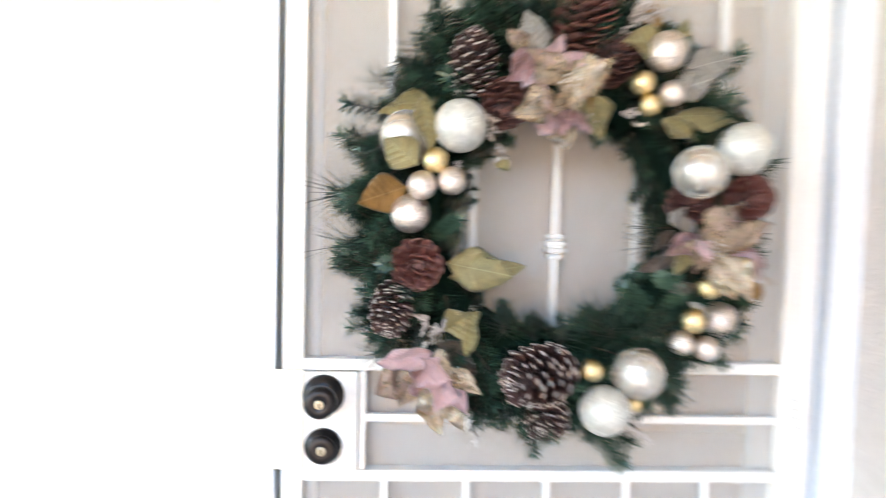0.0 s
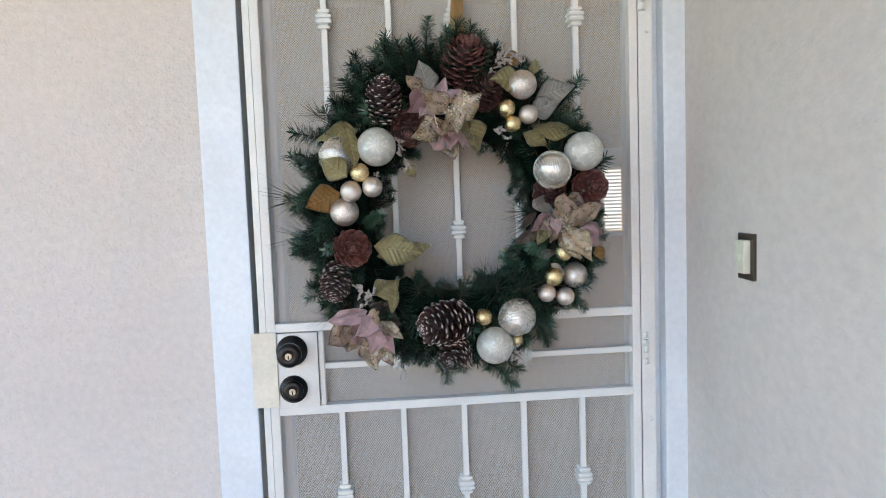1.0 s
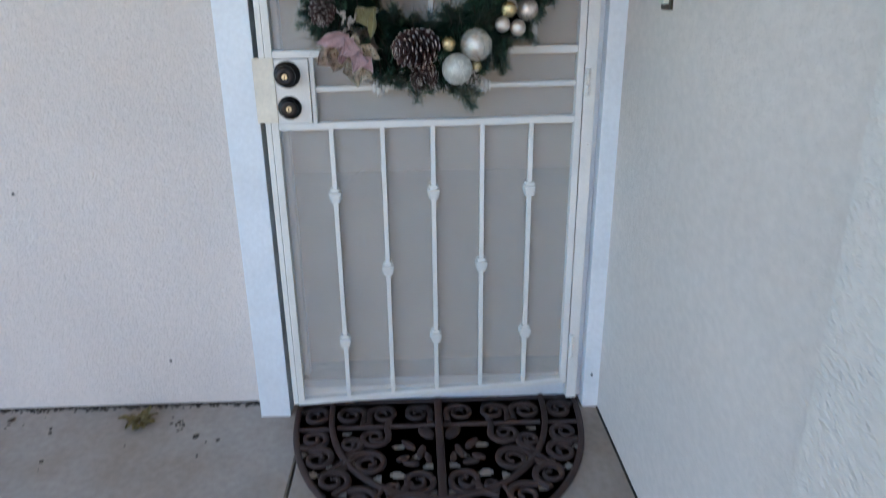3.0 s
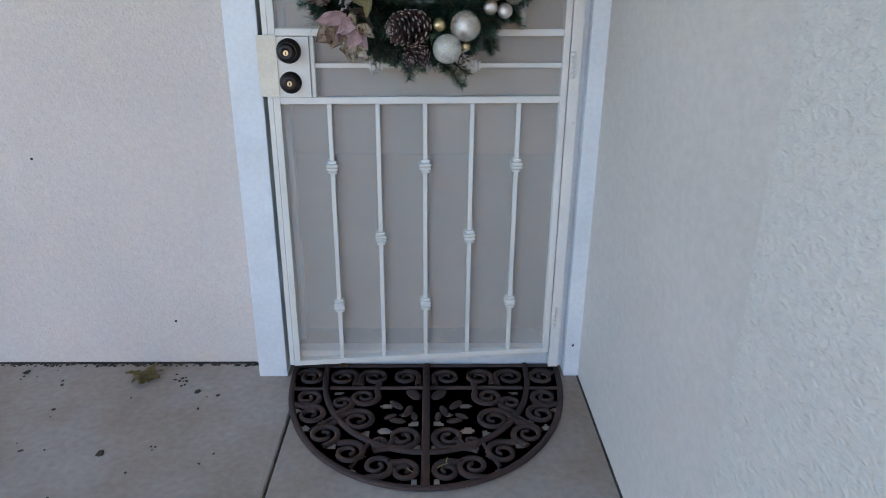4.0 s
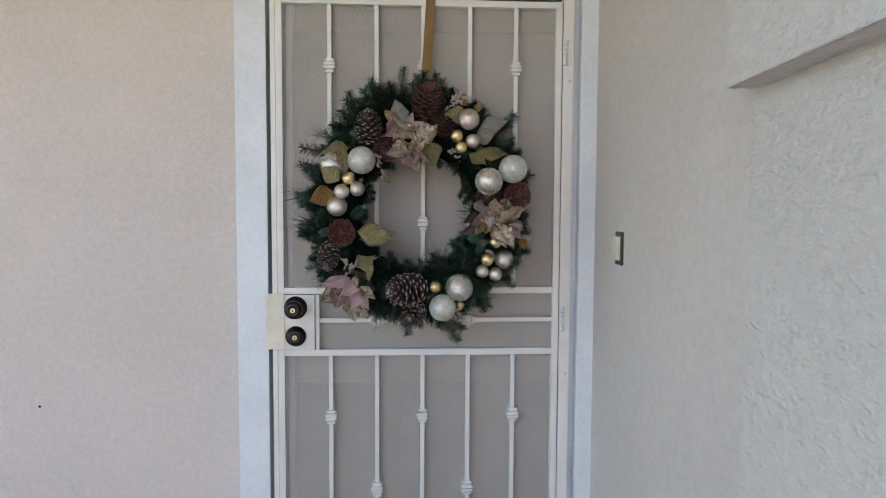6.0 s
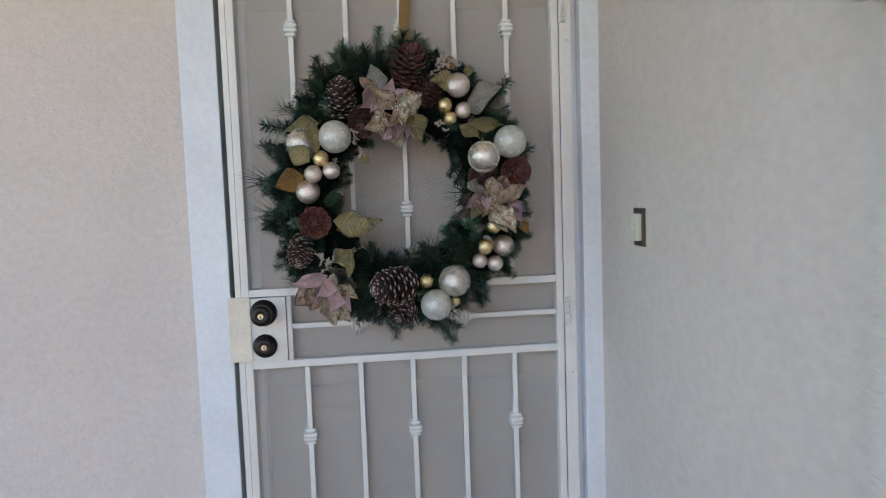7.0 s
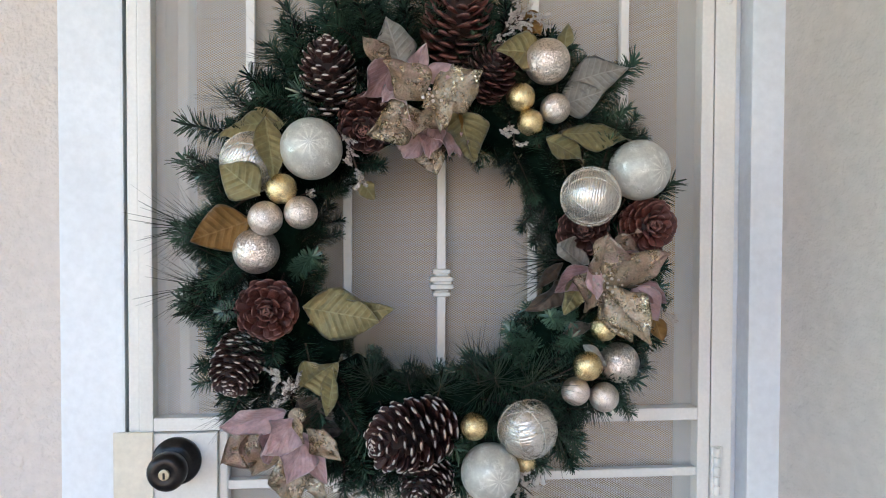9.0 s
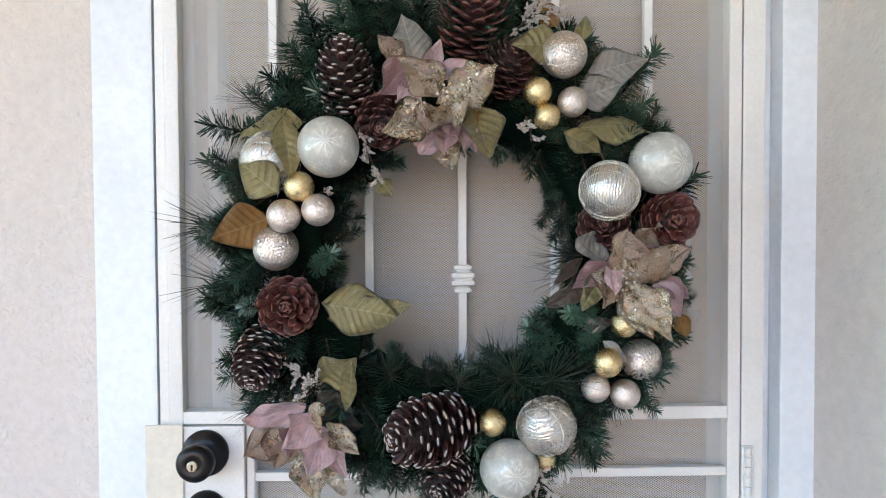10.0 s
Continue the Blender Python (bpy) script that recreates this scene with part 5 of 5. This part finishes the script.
for i in range(-62, 62):
    for j in range(0, 83):
        u, v = (i + 0.5) * STEP, (j + 0.5) * STEP
        if (u / MAT_HALF) ** 2 + (v / MAT_DEPTH) ** 2.4 > 0.955:
            continue
        if any(((abs(u) + cx) / a) ** 2 + ((v - cy) / b) ** 2 < 1 for cx, cy, a, b in HOLES):
            continue
        backing.faces.new((grid_vert(i, j), grid_vert(i, j + 1), grid_vert(i + 1, j + 1), grid_vert(i + 1, j)))
bmesh.ops.solidify(backing, geom=backing.faces[:], thickness=0.0025)
part("backing", backing, RUBBER_DARK, doormat, "black rubber backing with small holes")
part("rim", sweep(bmesh.new(), arc(0.978), 0.0095, 0.0090), RUBBER, doormat, smooth=True)
part("rim", sweep(bmesh.new(), [mat_point(-MAT_HALF * 0.96 + MAT_HALF * 1.92 * i / 8, 0.008, 0.004) for i in range(9)], 0.0075, 0.0075), RUBBER, doormat, smooth=True)
part("inner_rib", sweep(bmesh.new(), arc(0.745), 0.0095, 0.0095), RUBBER, doormat, smooth=True)
part("spine", sweep(bmesh.new(), [mat_point(0, 0.004 + 0.612 * i / 8, 0.004) for i in range(9)], 0.0125, 0.0100), RUBBER, doormat, smooth=True)
CHORD = 0.145
for s in (-1, 1):
    part("cross_rib", sweep(bmesh.new(), [mat_point(s * (0.012 + 0.298 * i / 6), CHORD, 0.004) for i in range(7)], 0.0070, 0.0085), RUBBER, doormat, smooth=True)
    part("cross_rib", sweep(bmesh.new(), [mat_point(s * (0.325 + 0.105 * i / 4), CHORD + 0.004, 0.004) for i in range(5)], 0.0060, 0.0080), RUBBER, doormat, smooth=True)
    for a in (38, 62):
        c, d = math.cos(radians(a)), math.sin(radians(a))
        part("cross_rib", sweep(bmesh.new(), [mat_point(s * MAT_HALF * c * k, MAT_DEPTH * d * k, 0.004) for k in (0.76, 0.82, 0.88, 0.96)], 0.0055, 0.0080), RUBBER, doormat, smooth=True)
    # scrolls, mirrored about the spine: centre, radius, turns, start, handedness, tail
    for cx, cy, r0, turns, start, hand, tail in (
            (-0.383, 0.080, 0.046, 1.6, 200, 1, 0.0), (-0.274, 0.082, 0.048, 1.6, 20, -1, 0.035), (-0.172, 0.082, 0.046, 1.6, 160, 1, 0.035), (-0.066, 0.082, 0.044, 1.6, 20, -1, 0.035),
            (-0.373, 0.200, 0.046, 1.5, 120, -1, 0.015), (-0.350, 0.290, 0.046, 1.5, 250, 1, 0.015), (-0.298, 0.388, 0.048, 1.5, 60, -1, 0.02), (-0.216, 0.470, 0.048, 1.5, 250, 1, 0.02), (-0.132, 0.528, 0.046, 1.5, 100, -1, 0.02), (-0.058, 0.548, 0.040, 1.5, 250, 1, 0.03),
            (-0.196, 0.197, 0.046, 1.6, 340, 1, 0.06), (-0.262, 0.232, 0.034, 1.4, 60, -1, 0.04), (-0.204, 0.318, 0.054, 1.7, 200, 1, 0.06), (-0.066, 0.402, 0.050, 1.6, 100, -1, 0.07), (-0.128, 0.425, 0.028, 1.2, 20, 1, 0.03)):
        path_ = spiral(cx, cy, r0, turns, start, hand, tail)
        if s > 0:
            path_ = [Vector((2 * MAT_X - p.x, p.y, p.z)) for p in path_][::1]
        part("scroll", sweep(bmesh.new(), path_, 0.0105, 0.0088, taper=True), RUBBER, doormat, smooth=True)
    for cx, cy, w, l, turn in ((-0.092, 0.240, 0.013, 0.030, 40), (-0.055, 0.272, 0.012, 0.030, -15), (-0.085, 0.322, 0.012, 0.026, 80), (-0.036, 0.300, 0.010, 0.024, 10), (-0.108, 0.300, 0.010, 0.022, 120), (-0.040, 0.182, 0.020, 0.036, 30)):
        petal = bmesh.new()
        bmesh.ops.create_uvsphere(petal, u_segments=12, v_segments=6, radius=1)
        bmesh.ops.transform(petal, verts=petal.verts, matrix=Matrix.Translation(mat_point(s * cx, cy, 0.006)) @ Matrix.Rotation(radians(s * turn), 4, "Z") @ Matrix.Diagonal((w, l, 0.006, 1)))
        part("leaf_relief", petal, RUBBER, doormat, smooth=True)

# dry leaf and crumbs lying on the mat
fallen = tagged(new("fallen_leaf", mesh("fallen_leaf", blade(0.045, 0.013, 0.25, 0.3, 0.2, 4), FALLEN, True)), "curled dry brown leaf on the doormat", "leaf")
fallen.matrix_basis = pose(-0.262, 0.02, 0.0165, 0, 0, 65)
for x, y, turn, size in ((0.035, -0.50, 30, 0.035), (0.06, -0.485, 80, 0.03), (-0.03, -0.515, 140, 0.018)):
    straw = tagged(new("straw_bit", mesh("straw_bit", tube(bmesh.new(), [Vector((0, 0, 0)), Vector((size * 0.5, 0.002, 0.001)), Vector((size, 0, 0))], 0.0012, 5), DRY_LEAF)), "pale bit of straw on the doormat", "straw", "straw on the mat")
    straw.matrix_basis = pose(x, y, 0.0150, 0, 0, turn)

# ---- doorbell ----
BX, BY, BZ = SIDE_X, -0.311, 1.245
bell = thing("doorbell", "ivory doorbell button in a dark bronze frame on the side wall", "doorbell", m=pose(BX, BY, BZ))
plate = bmesh.new()
for lo, hi in (((-0.006, -0.030, 0.031), (0.001, 0.030, 0.042)), ((-0.006, -0.030, -0.042), (0.001, 0.030, -0.031)), ((-0.006, -0.030, -0.031), (0.001, -0.018, 0.031)), ((-0.006, 0.018, -0.031), (0.001, 0.030, 0.031)), ((-0.003, -0.018, -0.031), (0.001, 0.018, 0.031))):
    box(plate, lo, hi, 0.001)
part("plate", plate, BELL_PLATE, bell)
part("button", boxed((-0.017, -0.0165, -0.030), (-0.0031, 0.0165, 0.030), 0.003, 3), BELL_BUTTON, bell, "ivory push button", smooth=False)
part("push_pad", boxed((-0.022, -0.007, -0.007), (-0.0171, 0.007, 0.007), 0.002, 2), BELL_BUTTON, bell)

# ---- weed, dirt and specks ----
weed = thing("weed", "small yellowing weed at the foot of the wall", "weed", m=pose(-0.92, -0.012, 0))
for i in range(11):
    a = radians(i * 33 + 10)
    leaf = blade(0.036 + 0.014 * (i % 3), 0.013, -0.25, 0.2, 0.25, i, taper=0.9)
    part("leaf", leaf, DRY_LEAF, weed, smooth=True, m=pose(0.006 * math.cos(a), 0.004 * math.sin(a) - 0.02, 0.006 + 0.002 * (i % 4), 8 + 7 * (i % 3), 0, math.degrees(a) - 90))
part("root", tube(bmesh.new(), [Vector((0, -0.02, 0)), Vector((0.004, -0.015, 0.012))], 0.004, 6), DRY_LEAF, weed)


def crumbs(name, label, spots, seed, size):
    r = random.Random(seed)
    bm = bmesh.new()
    for x, y in spots:
        s = size * r.uniform(0.5, 1.4)
        out = bmesh.ops.create_icosphere(bm, subdivisions=1, radius=s, matrix=pose(x, y, s * 0.3, 0, 0, r.uniform(0, 180)) @ Matrix.Diagonal((1.5, 1, 0.45, 1)))
        for v in out["verts"]:
            v.co += Vector((r.uniform(-1, 1), r.uniform(-1, 1), r.uniform(-0.3, 0.3))) * s * 0.3
    return tagged(new(name, mesh(name, bm, SOIL_AND_SHADE)), label, "dirt", kind="stuff")


dirt = random.Random(5)
crumbs("dirt_line", "dark dirt and foot shade along the foot of the wall", [(-0.57 - 1.6 * dirt.random() ** 1.1, WALL_Y - 0.004 - 0.018 * dirt.random() ** 2) for _ in range(260)], 2, 0.0045)
crumbs("dirt_specks", "scattered dark specks on the slab", [(-1.6 + 1.1 * dirt.random(), 0.03 - 0.75 * dirt.random()) for _ in range(42)] + [(-0.83 + 0.05 * dirt.random(), -0.02 - 0.06 * dirt.random()) for _ in range(8)], 3, 0.0038)
for x, y, size in ((-0.901, -0.419, 0.012), (-0.728, -0.109, 0.010), (-1.19, -0.46, 0.010), (-1.334, 0.007, 0.011)):
    crumb = bmesh.new()
    bmesh.ops.create_icosphere(crumb, subdivisions=2, radius=size)
    for v in crumb.verts:
        v.co = Vector((v.co.x * 1.2, v.co.y * 0.8, v.co.z * 0.35)) * (1 + 0.5 * noise.noise(v.co * 160))
    clod = tagged(new("dirt_clod", mesh("dirt_clod", crumb, SOIL_AND_SHADE)), "dry clod of dirt on the concrete", "dirt clod", "clods on the slab")
    clod.matrix_basis = pose(x, y, size * 0.25, 0, 0, x * 900)
crumbs("sill_dirt", "dirt at the hinge end of the sill", [(0.40 + 0.05 * dirt.random(), 0.03 + 0.02 * dirt.random()) for _ in range(40)], 6, 0.004)

# specks on the stucco and a nail in the casing
for x, z in ((-1.200, 0.717), (-0.837, 0.163)):
    dot = lathe(bmesh.new(), [(0.0045, 0.0), (0.0040, 0.0012), (0.0020, 0.0020)], aim((x, WALL_Y - 0.0005, z), (0, -1, 0)), 9)
    tagged(new("wall_speck", mesh("wall_speck", dot, SOIL_AND_SHADE)), "small dark speck stuck to the stucco", "speck", "specks on the wall")
nail = thing("nail", "rusty bent nail in the white casing", "nail")
part("shank", tube(bmesh.new(), [Vector((0.487, CASING_Y + 0.004, 0.122)), Vector((0.487, CASING_Y - 0.008, 0.121)), Vector((0.483, CASING_Y - 0.013, 0.123))], 0.0016, 6), DARK, nail)
part("head", lathe(bmesh.new(), [(0.0036, 0.0), (0.0036, 0.0014), (0.002, 0.002)], aim((0.483, CASING_Y - 0.013, 0.123), (-1, -0.6, 0.2)), 10), DARK, nail)
